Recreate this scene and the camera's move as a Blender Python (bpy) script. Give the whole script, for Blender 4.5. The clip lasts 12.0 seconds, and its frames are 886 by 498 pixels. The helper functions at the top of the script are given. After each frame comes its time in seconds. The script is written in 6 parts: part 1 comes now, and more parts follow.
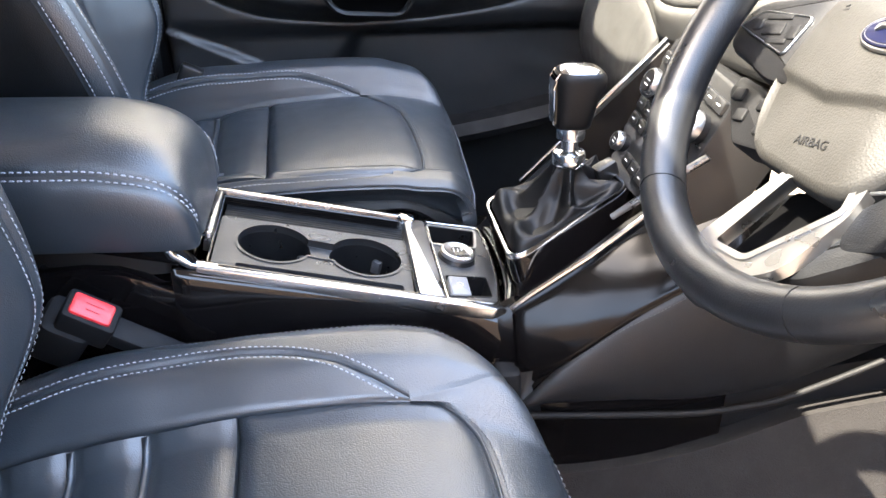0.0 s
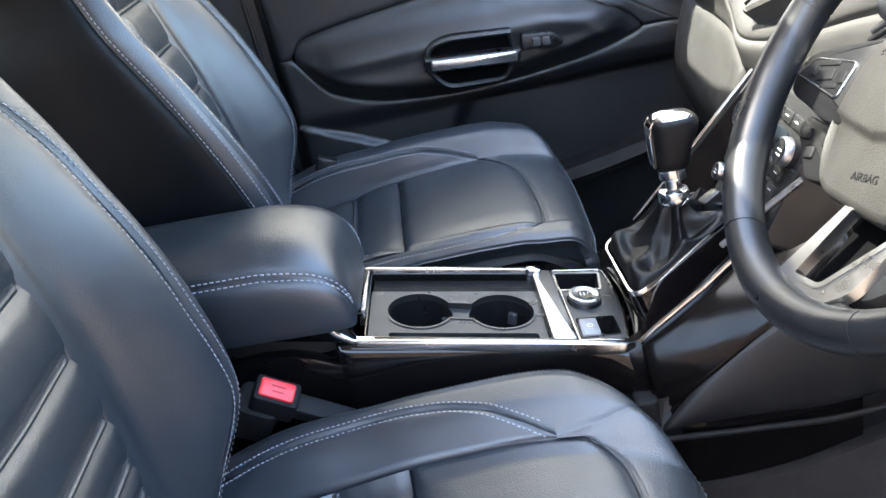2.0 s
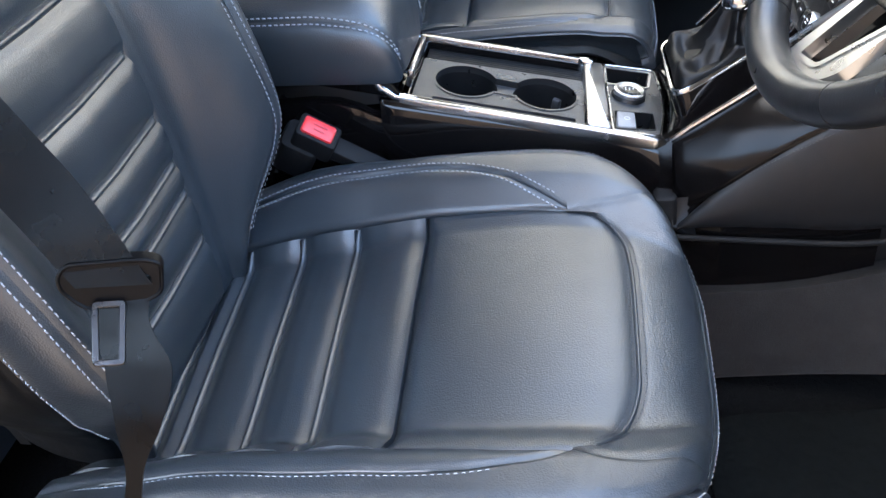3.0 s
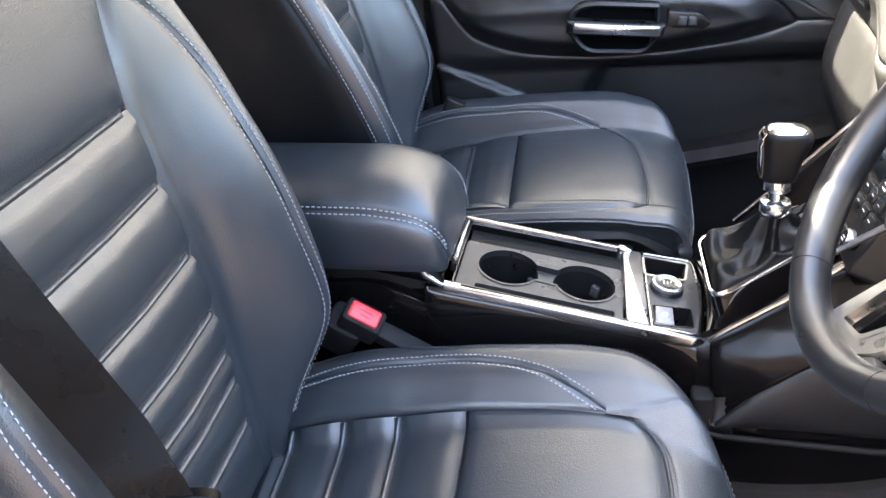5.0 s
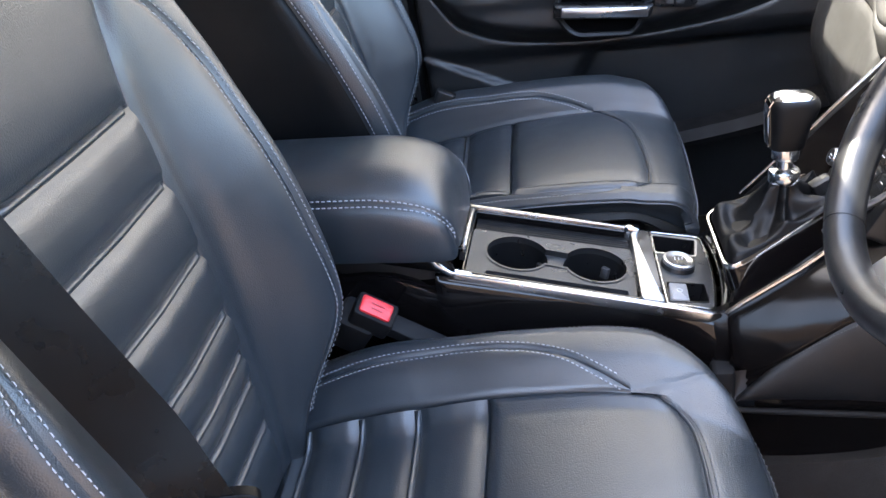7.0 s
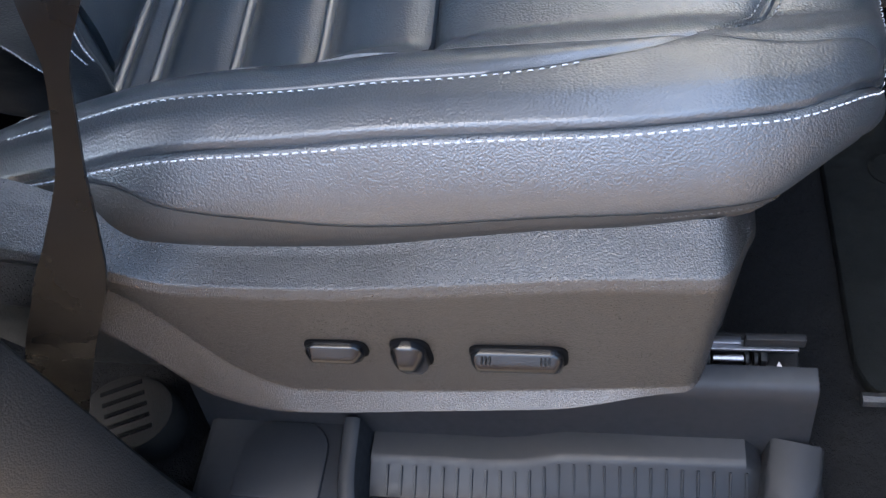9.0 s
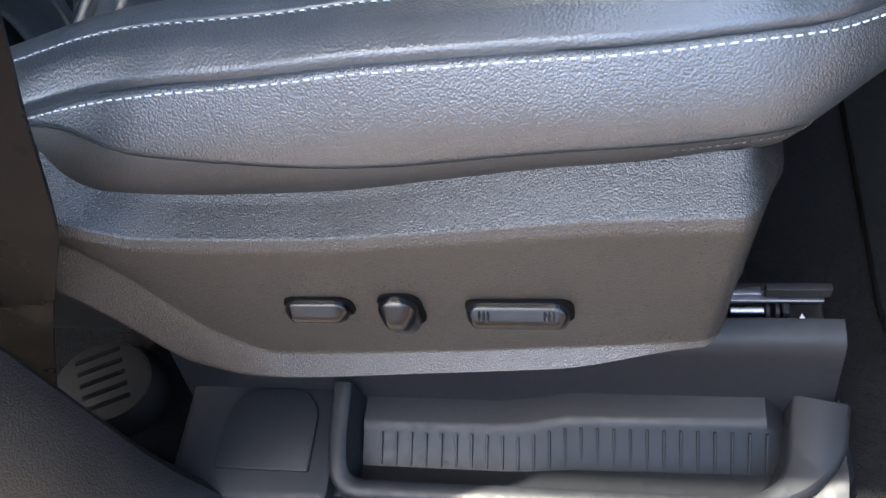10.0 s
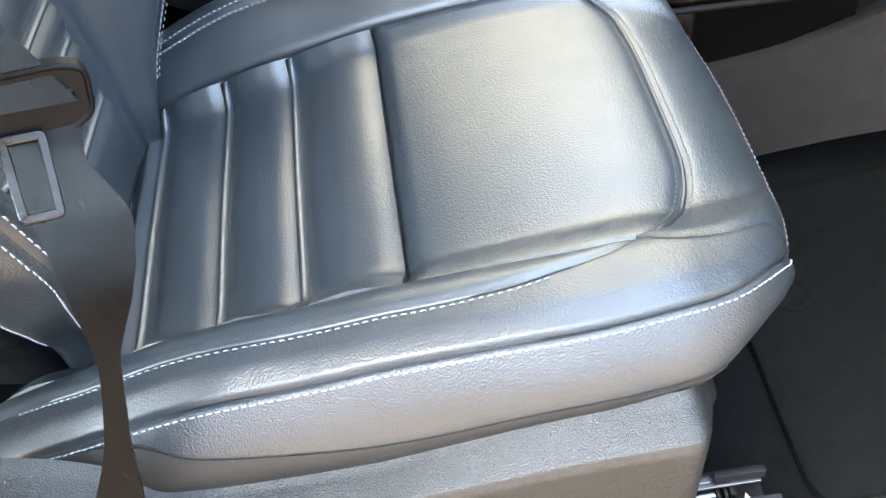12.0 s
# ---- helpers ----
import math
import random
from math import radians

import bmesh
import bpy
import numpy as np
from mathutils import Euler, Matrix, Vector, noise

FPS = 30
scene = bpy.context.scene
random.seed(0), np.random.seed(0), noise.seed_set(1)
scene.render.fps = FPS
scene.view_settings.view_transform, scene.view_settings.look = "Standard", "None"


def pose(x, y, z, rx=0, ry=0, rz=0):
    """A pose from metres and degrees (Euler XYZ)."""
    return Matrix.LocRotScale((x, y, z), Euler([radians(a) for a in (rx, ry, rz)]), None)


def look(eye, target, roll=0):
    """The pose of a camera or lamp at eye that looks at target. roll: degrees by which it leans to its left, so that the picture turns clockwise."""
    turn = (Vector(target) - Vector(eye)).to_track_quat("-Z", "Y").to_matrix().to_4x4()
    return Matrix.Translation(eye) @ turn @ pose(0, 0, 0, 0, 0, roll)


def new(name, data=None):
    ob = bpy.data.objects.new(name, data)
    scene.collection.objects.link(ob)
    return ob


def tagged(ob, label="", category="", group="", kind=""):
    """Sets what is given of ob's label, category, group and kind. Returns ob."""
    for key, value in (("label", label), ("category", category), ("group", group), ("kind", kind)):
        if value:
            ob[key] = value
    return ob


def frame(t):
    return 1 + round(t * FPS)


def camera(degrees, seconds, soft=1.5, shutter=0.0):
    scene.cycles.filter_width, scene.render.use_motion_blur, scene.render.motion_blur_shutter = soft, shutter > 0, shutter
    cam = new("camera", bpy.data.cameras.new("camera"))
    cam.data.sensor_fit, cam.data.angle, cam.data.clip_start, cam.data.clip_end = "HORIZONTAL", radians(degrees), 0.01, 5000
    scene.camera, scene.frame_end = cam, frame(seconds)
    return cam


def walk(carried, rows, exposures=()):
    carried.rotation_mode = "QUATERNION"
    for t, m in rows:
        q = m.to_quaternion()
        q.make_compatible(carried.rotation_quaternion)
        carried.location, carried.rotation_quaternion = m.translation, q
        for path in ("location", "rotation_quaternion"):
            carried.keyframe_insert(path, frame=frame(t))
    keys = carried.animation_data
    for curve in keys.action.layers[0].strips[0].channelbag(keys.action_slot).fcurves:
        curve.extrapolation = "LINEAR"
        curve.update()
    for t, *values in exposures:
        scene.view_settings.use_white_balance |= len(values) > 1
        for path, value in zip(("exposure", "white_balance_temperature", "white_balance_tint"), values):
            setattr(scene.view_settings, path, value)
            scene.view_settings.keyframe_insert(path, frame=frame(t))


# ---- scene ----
cam = camera(54.2, 12.0)
PATH = [
    (0, (0.0016, -0.4783, 0.844), (0.1614, 1.2478, -0.153), -0.9),
    (0.5, (0.0023, -0.5555, 0.931), (0.1802, 1.2144, 0.018), -2.9),
    (1, (0.0056, -0.5357, 0.933), (0.1757, 1.2518, 0.052), -4.5),
    (1.5, (-0.0039, -0.515, 0.933), (0.0723, 1.2921, 0.079), -9.9),
    (2, (0.0187, -0.5637, 0.922), (-0.1313, 1.2191, 0.028), -13.9),
    (2.5, (0.0499, -0.606, 0.887), (-0.2838, 1.0163, -0.235), -13.2),
    (2.7, (0.0627, -0.6369, 0.875), (-0.279, 0.9267, -0.324), -11.3),
    (4.3, (0.1036, -0.6408, 0.931), (-0.405, 0.9456, -0.176), -6.8),
    (4.5, (0.0892, -0.6308, 0.945), (-0.4154, 0.9834, -0.124), -6.9),
    (5, (0.0619, -0.6058, 0.98), (-0.3749, 1.0758, -0.01), -7.5),
    (5.5, (0.016, -0.5885, 1.002), (-0.3124, 1.1526, 0.075), -7.9),
    (6, (-0.0118, -0.5846, 1.046), (-0.294, 1.2145, 0.22), -8.6),
    (6.5, (0.0034, -0.5967, 1.05), (-0.313, 1.2008, 0.232), -9.1),
    (7, (0.0198, -0.6059, 0.959), (-0.37, 1.0885, -0.03), -10.0),
    (7.5, (0.0152, -0.6136, 0.868), (-0.4461, 0.9314, -0.315), -11.7),
    (7.7, (0.0189, -0.6188, 0.84), (-0.4584, 0.8561, -0.423), -12.2),
    (9.3, (0.0024, -0.5535, 0.628), (-0.4011, 0.5293, -1.005), -17.1),
    (9.5, (0.0017, -0.5485, 0.614), (-0.4037, 0.5194, -1.027), -17.7),
    (10, (-0.0011, -0.5463, 0.611), (-0.4164, 0.5103, -1.035), -18.4),
    (10.5, (-0.0002, -0.5473, 0.625), (-0.4134, 0.5251, -1.012), -18.1),
    (11, (-0.0023, -0.5492, 0.632), (-0.4464, 0.5254, -0.995), -19.6),
    (11.5, (-0.0069, -0.5579, 0.656), (-0.3334, 0.6218, -0.927), -16.3),
    (12, (-0.0413, -0.5765, 0.75), (-0.1911, 0.8083, -0.685), -14.6),
]
walk(cam, [(t, look(eye, target, roll)) for t, eye, target, roll in PATH], exposures=[(0.0, 5.12, 7140, 8), (0.5, 4.87, 6640, 4), (1.5, 4.82, 6690, 4), (2.5, 4.53, 6380, 3), (4.5, 4.97, 7180, 8), (5.5, 4.97, 6930, 8), (6.5, 4.56, 6830, 8), (7.5, 4.6, 6610, 8), (9.5, 4.7, 6760, 5), (10.8, 4.8, 6910, 3), (11.5, 5.1, 7100, -4), (12.0, 5.55, 7420, -2)])

# ---- world, sun, exposure ----
SUN_DIR = Vector((-0.40, -0.15, 1.0)).normalized()
world = bpy.data.worlds.new("world")
scene.world = world
world.use_nodes = True
wn = world.node_tree.nodes
sky = wn.new("ShaderNodeTexSky")
sky.sky_type = "NISHITA"
sky.sun_disc = False
sky.dust_density, sky.ozone_density = 2.2, 1.0
sky.sun_elevation = math.asin(SUN_DIR.z)
sky.sun_rotation = math.atan2(SUN_DIR.x, SUN_DIR.y)
world.node_tree.links.new(sky.outputs[0], wn["Background"].inputs[0])
wn["Background"].inputs[1].default_value = 0.13
sun_data = bpy.data.lights.new("sun", "SUN")
sun_data.energy, sun_data.angle, sun_data.color = 2.4, radians(0.5), (1.0, 0.95, 0.86)
sun = new("sun", sun_data)
sun.matrix_world = look(SUN_DIR * 6, (0, 0, 0))


# ---- materials ----
def material(name, color, rough=0.5, metal=0.0, coat=0.0, bump=None, vary=0.12, vary_scale=9.0, rough_vary=0.08, spec=0.5):
    """bump: list of (kind, scale, distance) layers in object space, in metres."""
    m = bpy.data.materials.new(name)
    m.use_nodes = True
    nt = m.node_tree
    n, ln = nt.nodes, nt.links
    b = n["Principled BSDF"]
    b.inputs["Roughness"].default_value = rough
    b.inputs["Metallic"].default_value = metal
    b.inputs["Coat Weight"].default_value = coat
    b.inputs["Coat Roughness"].default_value = 0.04
    b.inputs["Specular IOR Level"].default_value = spec
    co = n.new("ShaderNodeTexCoord")
    big = n.new("ShaderNodeTexNoise")
    big.inputs["Scale"].default_value, big.inputs["Detail"].default_value = vary_scale, 6.0
    ln.new(co.outputs["Object"], big.inputs["Vector"])
    mix = n.new("ShaderNodeMix")
    mix.data_type = "RGBA"
    dark = [c * (1 - vary) for c in color]
    light = [min(1.0, c * (1 + vary)) for c in color]
    mix.inputs["A"].default_value, mix.inputs["B"].default_value = (*dark, 1), (*light, 1)
    ln.new(big.outputs["Fac"], mix.inputs["Factor"])
    ln.new(mix.outputs["Result"], b.inputs["Base Color"])
    mr = n.new("ShaderNodeMapRange")
    mr.inputs["From Min"].default_value, mr.inputs["From Max"].default_value = 0.3, 0.7
    mr.inputs["To Min"].default_value, mr.inputs["To Max"].default_value = max(0.02, rough - rough_vary), min(1, rough + rough_vary)
    fine = n.new("ShaderNodeTexNoise")
    fine.inputs["Scale"].default_value, fine.inputs["Detail"].default_value = vary_scale * 3.7, 5.0
    ln.new(co.outputs["Object"], fine.inputs["Vector"])
    ln.new(fine.outputs["Fac"], mr.inputs["Value"])
    ln.new(mr.outputs["Result"], b.inputs["Roughness"])
    last = None
    for kind, scale, dist in bump or []:
        if kind == "cells":
            t = n.new("ShaderNodeTexVoronoi")
            t.feature = "F1"
            out = t.outputs["Distance"]
        elif kind == "creases":
            t = n.new("ShaderNodeTexNoise")
            t.noise_type = "RIDGED_MULTIFRACTAL"
            t.inputs["Detail"].default_value = 4.0
            out = t.outputs["Fac"]
        elif kind == "weave":
            t = n.new("ShaderNodeTexWave")
            t.inputs["Distortion"].default_value = 0.4
            out = t.outputs["Fac"]
        else:
            t = n.new("ShaderNodeTexNoise")
            t.inputs["Detail"].default_value = 1.0 if scale < 100 else 3.0
            out = t.outputs["Fac"]
        t.inputs["Scale"].default_value = scale
        ln.new(co.outputs["Object"], t.inputs["Vector"])
        bp = n.new("ShaderNodeBump")
        bp.inputs["Distance"].default_value, bp.inputs["Strength"].default_value = dist, 1.0
        ln.new(out, bp.inputs["Height"])
        if last:
            ln.new(last.outputs["Normal"], bp.inputs["Normal"])
        last = bp
    if last:
        ln.new(last.outputs["Normal"], b.inputs["Normal"])
    return m


LEATHER = material("leather", (0.017, 0.0215, 0.0265), 0.35, spec=0.75, bump=[("noise", 16, 0.0007), ("cells", 640, -0.00025)], vary=0.15, rough_vary=0.04)
LEATHER_SMOOTH = material("leather_smooth", (0.016, 0.0205, 0.0255), 0.34, spec=0.75, bump=[("noise", 14, 0.0010), ("cells", 760, -0.00016)], vary=0.15, rough_vary=0.04)
LEATHER_GRAIN = material("leather_grain", (0.017, 0.0205, 0.0245), 0.37, spec=0.7, bump=[("noise", 12, 0.0008), ("cells", 760, -0.00034)], vary=0.15, rough_vary=0.04)
LEATHER_WORN = material("leather_worn", (0.016, 0.0195, 0.0235), 0.38, spec=0.65, bump=[("noise", 13, 0.0016), ("creases", 11, 0.0011), ("creases", 55, 0.00045), ("cells", 640, -0.00020)], vary=0.2, rough_vary=0.04)
# near-black copy of the leather: shade of the backrest sides is in its colour
LEATHER_SHADED = material("leather_shaded", (0.0020, 0.0024, 0.0030), 0.5, spec=0.16, bump=[("noise", 12, 0.0010), ("cells", 700, -0.00012)], vary=0.2)
LEATHER_BOOT = material("leather_boot", (0.0014, 0.0014, 0.0017), 0.50, spec=0.24, bump=[("noise", 40, 0.0010), ("cells", 800, -0.0001)])
THREAD = material("thread", (0.25, 0.265, 0.29), 0.7, vary=0.2, vary_scale=300)
PLASTIC = material("plastic", (0.0065, 0.0066, 0.0072), 0.37, spec=0.60, bump=[("cells", 1000, -0.00045), ("noise", 2000, 0.00024)], vary=0.25, vary_scale=260, rough_vary=0.14)
SILL = material("sill_plastic", (0.0042, 0.0048, 0.0060), 0.52, spec=0.20, bump=[("noise", 1500, 0.00005)], vary=0.15, vary_scale=40)
SWITCH = material("switch_plastic", (0.0014, 0.0017, 0.0024), 0.21, spec=0.27, bump=[("noise", 900, 0.00005)])
PLASTIC_SOFT = material("plastic_soft", (0.006, 0.0065, 0.0075), 0.46, spec=0.65, bump=[("cells", 1000, -0.0002), ("noise", 12, 0.0015)], vary=0.15)
PLASTIC_PLAIN = material("plastic_plain", (0.006, 0.006, 0.0065), 0.32, spec=0.4, bump=[("noise", 900, 0.0001)])
PLASTIC_GREY = material("plastic_grey", (0.03, 0.03, 0.032), 0.5, bump=[("cells", 900, -0.0002)])
STACK = material("stack_panel", (0.0085, 0.0085, 0.0088), 0.40, spec=0.4, bump=[("noise", 700, 0.0001)])
GLOVE = material("glove_lid", (0.030, 0.0295, 0.0285), 0.5, bump=[("cells", 900, -0.0002), ("noise", 12, 0.001)])
KNEE = material("knee_panel", (0.0060, 0.0062, 0.0072), 0.5, spec=0.40, bump=[("cells", 900, -0.0002), ("noise", 14, 0.0010)], vary=0.15)
PANEL_DARK = material("panel_dark", (0.0045, 0.0045, 0.005), 0.62, spec=0.18, bump=[("cells", 1000, -0.0002)])
# near-black for recess floors, gaps and slots: their shade put into the colour
RECESS_SHADE = material("recess_shade", (0.0010, 0.0010, 0.0012), 0.9, spec=0.05)
PIANO = material("piano", (0.003, 0.0025, 0.0025), 0.07, spec=0.32, bump=[("noise", 8, 0.0008)], rough_vary=0.04)
FLANK = material("flank_gloss", (0.003, 0.0026, 0.0026), 0.16, spec=0.13, bump=[("noise", 8, 0.0008)], rough_vary=0.04)
CHROME = material("chrome", (0.52, 0.53, 0.54), 0.14, 1.0, rough_vary=0.05, bump=[("noise", 300, 0.00005)])
RAIL = material("rail_silver", (0.43, 0.43, 0.435), 0.22, 1.0, rough_vary=0.08, bump=[("noise", 500, 0.00005)])
SATIN = material("satin", (0.38, 0.38, 0.385), 0.32, 1.0, rough_vary=0.08, bump=[("noise", 600, 0.00005)])
TRAY = material("tray", (0.026, 0.027, 0.029), 0.32, bump=[("cells", 1100, -0.0002)])
CARPET = material("carpet", (0.0022, 0.0023, 0.0025), 0.95, spec=0.08, bump=[("noise", 700, 0.002), ("noise", 120, 0.003)], vary=0.4, vary_scale=60)
MAT = material("mat", (0.0022, 0.0027, 0.0027), 0.95, spec=0.08, bump=[("noise", 900, 0.0015), ("noise", 60, 0.004)], vary=0.4, vary_scale=40)
WEBBING = material("webbing", (0.0008, 0.0009, 0.0012), 0.30, spec=0.24, bump=[("weave", 1400, 0.00010), ("noise", 60, 0.00008)], vary=0.10, rough_vary=0.06)
TONGUE = material("tongue_plastic", (0.0010, 0.0010, 0.0013), 0.40, spec=0.11, bump=[("cells", 1100, -0.0001)])
RED = material("red", (0.62, 0.025, 0.03), 0.35, bump=[("noise", 200, 0.0002)], vary=0.2, vary_scale=120)
RUBBER = material("rubber", (0.0035, 0.0040, 0.0046), 0.55, spec=0.3, bump=[("cells", 700, -0.0003)])
HEADLINER = material("headliner", (0.70, 0.69, 0.66), 0.9, bump=[("noise", 900, 0.0005)])
BADGE = material("badge", (0.0012, 0.002, 0.012), 0.45, spec=0.15)
STEEL = material("steel", (0.14, 0.14, 0.15), 0.35, 1.0, bump=[("noise", 200, 0.0003)])
DUCT = material("duct_plastic", (0.0030, 0.0029, 0.0028), 0.7, spec=0.12, bump=[("noise", 700, 0.0002)])
PLATE = material("tongue_steel", (0.055, 0.056, 0.060), 0.30, 1.0, bump=[("noise", 200, 0.0003)])
GREY_FABRIC = material("grey_fabric", (0.0110, 0.0100, 0.0099), 0.9, spec=0.2, bump=[("noise", 500, 0.001)])
PAVING = material("paving", (0.100, 0.075, 0.057), 0.9, bump=[("noise", 60, 0.004), ("noise", 8, 0.01)], vary=0.25, vary_scale=2.0)
DASH = material("dash_soft", (0.034, 0.033, 0.031), 0.55, bump=[("cells", 900, -0.0002), ("noise", 12, 0.001)])
RIM = material("rim_leather", (0.0066, 0.0070, 0.0080), 0.34, spec=0.48, bump=[("cells", 900, -0.00008), ("noise", 40, 0.0006)])
SCREEN = material("screen", (0.004, 0.006, 0.008), 0.3, spec=0.2)
PALE_LEGEND = material("pale_legend", (0.6, 0.6, 0.6), 0.6)


# ---- mesh helpers ----
def link_mesh(name, verts, faces, mat, parent=None, label="", smooth=True, sharp=40):
    me = bpy.data.meshes.new(name)
    me.from_pydata([tuple(v) for v in verts], [], [tuple(f) for f in faces])
    me.materials.append(mat)
    if smooth:
        me.shade_smooth()
        me.set_sharp_from_angle(angle=radians(sharp))
    me.update()
    ob = new(name, me)
    if parent:
        ob.parent = parent
    if label:
        tagged(ob, label)
    return ob


def part(name, bm, mat, parent=None, label="", smooth=True, sharp=40):
    """One mesh object from a bmesh, under a thing or a part."""
    bmesh.ops.recalc_face_normals(bm, faces=bm.faces)
    me = bpy.data.meshes.new(name)
    bm.to_mesh(me)
    bm.free()
    me.materials.append(mat)
    if smooth:
        me.shade_smooth()
        me.set_sharp_from_angle(angle=radians(sharp))
    ob = new(name, me)
    if parent:
        ob.parent = parent
    if label:
        tagged(ob, label)
    return ob


def thing(name, label, category, at=None, group="", kind=""):
    ob = new(name)
    ob.empty_display_size = 0.05
    if at is not None:
        ob.matrix_world = at
    return tagged(ob, label, category, group, kind)


def curve(xs, ys):
    """A smooth monotone curve through the given pairs."""
    xs, ys = np.array(xs, float), np.array(ys, float)
    h = np.diff(xs)
    d = np.diff(ys) / h
    m = np.zeros_like(xs)
    m[0], m[-1] = d[0], d[-1]
    for i in range(1, len(xs) - 1):
        if d[i - 1] * d[i] > 0:
            w1, w2 = 2 * h[i] + h[i - 1], h[i] + 2 * h[i - 1]
            m[i] = (w1 + w2) / (w1 / d[i - 1] + w2 / d[i])

    def value(x):
        x = np.clip(np.asarray(x, float), xs[0], xs[-1])
        i = np.clip(np.searchsorted(xs, x) - 1, 0, len(xs) - 2)
        t = (x - xs[i]) / h[i]
        return (ys[i] * (1 + 2 * t) * (1 - t) ** 2 + m[i] * h[i] * t * (1 - t) ** 2
                + ys[i + 1] * t * t * (3 - 2 * t) + m[i + 1] * h[i] * t * t * (t - 1))
    return value


def step(a, b, x):
    t = np.clip((np.asarray(x, float) - a) / (b - a), 0, 1)
    return t * t * (3 - 2 * t)


def bell(x, c, w):
    return np.exp(-((np.asarray(x, float) - c) / w) ** 2)


def normals(f, U, V, core, e=1e-4):
    du = f(U + e, V) - f(U - e, V)
    dv = f(U, V + e) - f(U, V - e)
    n = np.cross(du, dv)
    n /= np.maximum(np.linalg.norm(n, axis=-1, keepdims=True), 1e-12)
    p = f(U, V)
    if np.sum(n * (p - np.array(core))) < 0:
        n = -n
    return p, n


def patch(name, f, u0, u1, v0, v1, nu, nv, mat, parent, core, label="", groove=0.005, w=0.009, skirt=0.012, swap=False, edges=(1, 1, 1, 1), puff=0.0):
    """A padded panel on the surface f(u, v), with its edges drawn in where it is sewn. v0, v1 may follow u; with swap u0, u1 follow v."""
    a, b = np.linspace(0, 1, nu), np.linspace(0, 1, nv)
    A, B = np.meshgrid(a, b, indexing="ij")
    fu = lambda g, x: g(x) if callable(g) else np.full_like(x, g)
    if swap:
        V = v0 + (v1 - v0) * B
        lo, hi = fu(u0, V), fu(u1, V)
        U = lo + (hi - lo) * A
    else:
        U = u0 + (u1 - u0) * A
        lo, hi = fu(v0, U), fu(v1, U)
        V = lo + (hi - lo) * B
    P, N = normals(f, U, V, core)
    cu = np.concatenate([np.zeros((1, nv)), np.cumsum(np.linalg.norm(np.diff(P, axis=0), axis=-1), 0)], 0)
    cv = np.concatenate([np.zeros((nu, 1)), np.cumsum(np.linalg.norm(np.diff(P, axis=1), axis=-1), 1)], 1)
    off = np.zeros_like(A)
    near = np.full_like(A, 1e9)
    for on, d in zip(edges, (cu, cu[-1:] - cu, cv, cv[:, -1:] - cv)):
        if on:
            off = np.maximum(off, on * groove * np.exp(-(d / w) ** 2))
            near = np.minimum(near, d if on >= 0.5 else near)
    if puff:
        off = off - puff * (1 - np.exp(-(near / 0.03) ** 2))
    Q = P - N * off[..., None]
    idx = np.arange(nu * nv).reshape(nu, nv)
    faces = [(idx[i, j], idx[i + 1, j], idx[i + 1, j + 1], idx[i, j + 1]) for i in range(nu - 1) for j in range(nv - 1)]
    verts = list(Q.reshape(-1, 3))
    ring = [(i, 0) for i in range(nu)] + [(nu - 1, j) for j in range(1, nv)] + [(i, nv - 1) for i in range(nu - 2, -1, -1)] + [(0, j) for j in range(nv - 2, 0, -1)]
    base = len(verts)
    for i, j in ring:
        verts.append(Q[i, j] - N[i, j] * skirt)
    for k in range(len(ring)):
        k2 = (k + 1) % len(ring)
        faces.append((idx[ring[k]], base + k, base + k2, idx[ring[k2]]))
    t = np.cross(Q[1, 0] - Q[0, 0], Q[0, 1] - Q[0, 0])
    if t @ N[0, 0] < 0:
        faces = [q[::-1] for q in faces]
    return link_mesh(name, verts, faces, mat, parent, label, sharp=75)


def stitches(name, f, us, vs, parent, core, pitch=0.0075, length=0.0055, width=0.0006, lift=0.0006, label="", sink=None):
    """A row of thread stitches along a line of the surface f."""
    U, V = np.asarray(us, float), np.asarray(vs, float)
    P, N = normals(f, U, V, core)
    s = np.concatenate([[0], np.cumsum(np.linalg.norm(np.diff(P, axis=0), axis=-1))])
    verts, faces = [], []
    at = np.arange(pitch / 2, s[-1], pitch)
    jit = np.random.RandomState(len(U) + int(s[-1] * 1000))
    for c in at:
        l = length * (0.9 + 0.2 * jit.rand())
        ends = [np.array([np.interp(q, s, P[:, k]) for k in range(3)]) for q in (c - l / 2, c + l / 2)]
        n = np.array([np.interp(c, s, N[:, k]) for k in range(3)])
        n /= np.linalg.norm(n)
        t = ends[1] - ends[0]
        t /= max(np.linalg.norm(t), 1e-9)
        side = np.cross(t, n)
        mid = (ends[0] + ends[1]) / 2 + n * (lift + (0 if sink is None else -sink)) + side * 0.0003 * (jit.rand() - 0.5)
        k = len(verts)
        low = -n * 0.0016
        e0, e1 = ends[0] + low * 0.6 - n * (sink or 0), ends[1] + low * 0.6 - n * (sink or 0)
        verts += [e0, mid - t * l * 0.3 + side * width, mid - t * l * 0.3 - side * width, mid - t * l * 0.25 + n * width * 0.8,
                  e1, mid + t * l * 0.3 + side * width, mid + t * l * 0.3 - side * width, mid + t * l * 0.25 + n * width * 0.8]
        faces += [(k, k + 1, k + 3), (k, k + 3, k + 2), (k + 4, k + 7, k + 5), (k + 4, k + 6, k + 7),
                  (k + 1, k + 5, k + 7, k + 3), (k + 3, k + 7, k + 6, k + 2), (k, k + 2, k + 1), (k + 4, k + 5, k + 6)]
    return link_mesh(name, verts, faces, THREAD, parent, label)


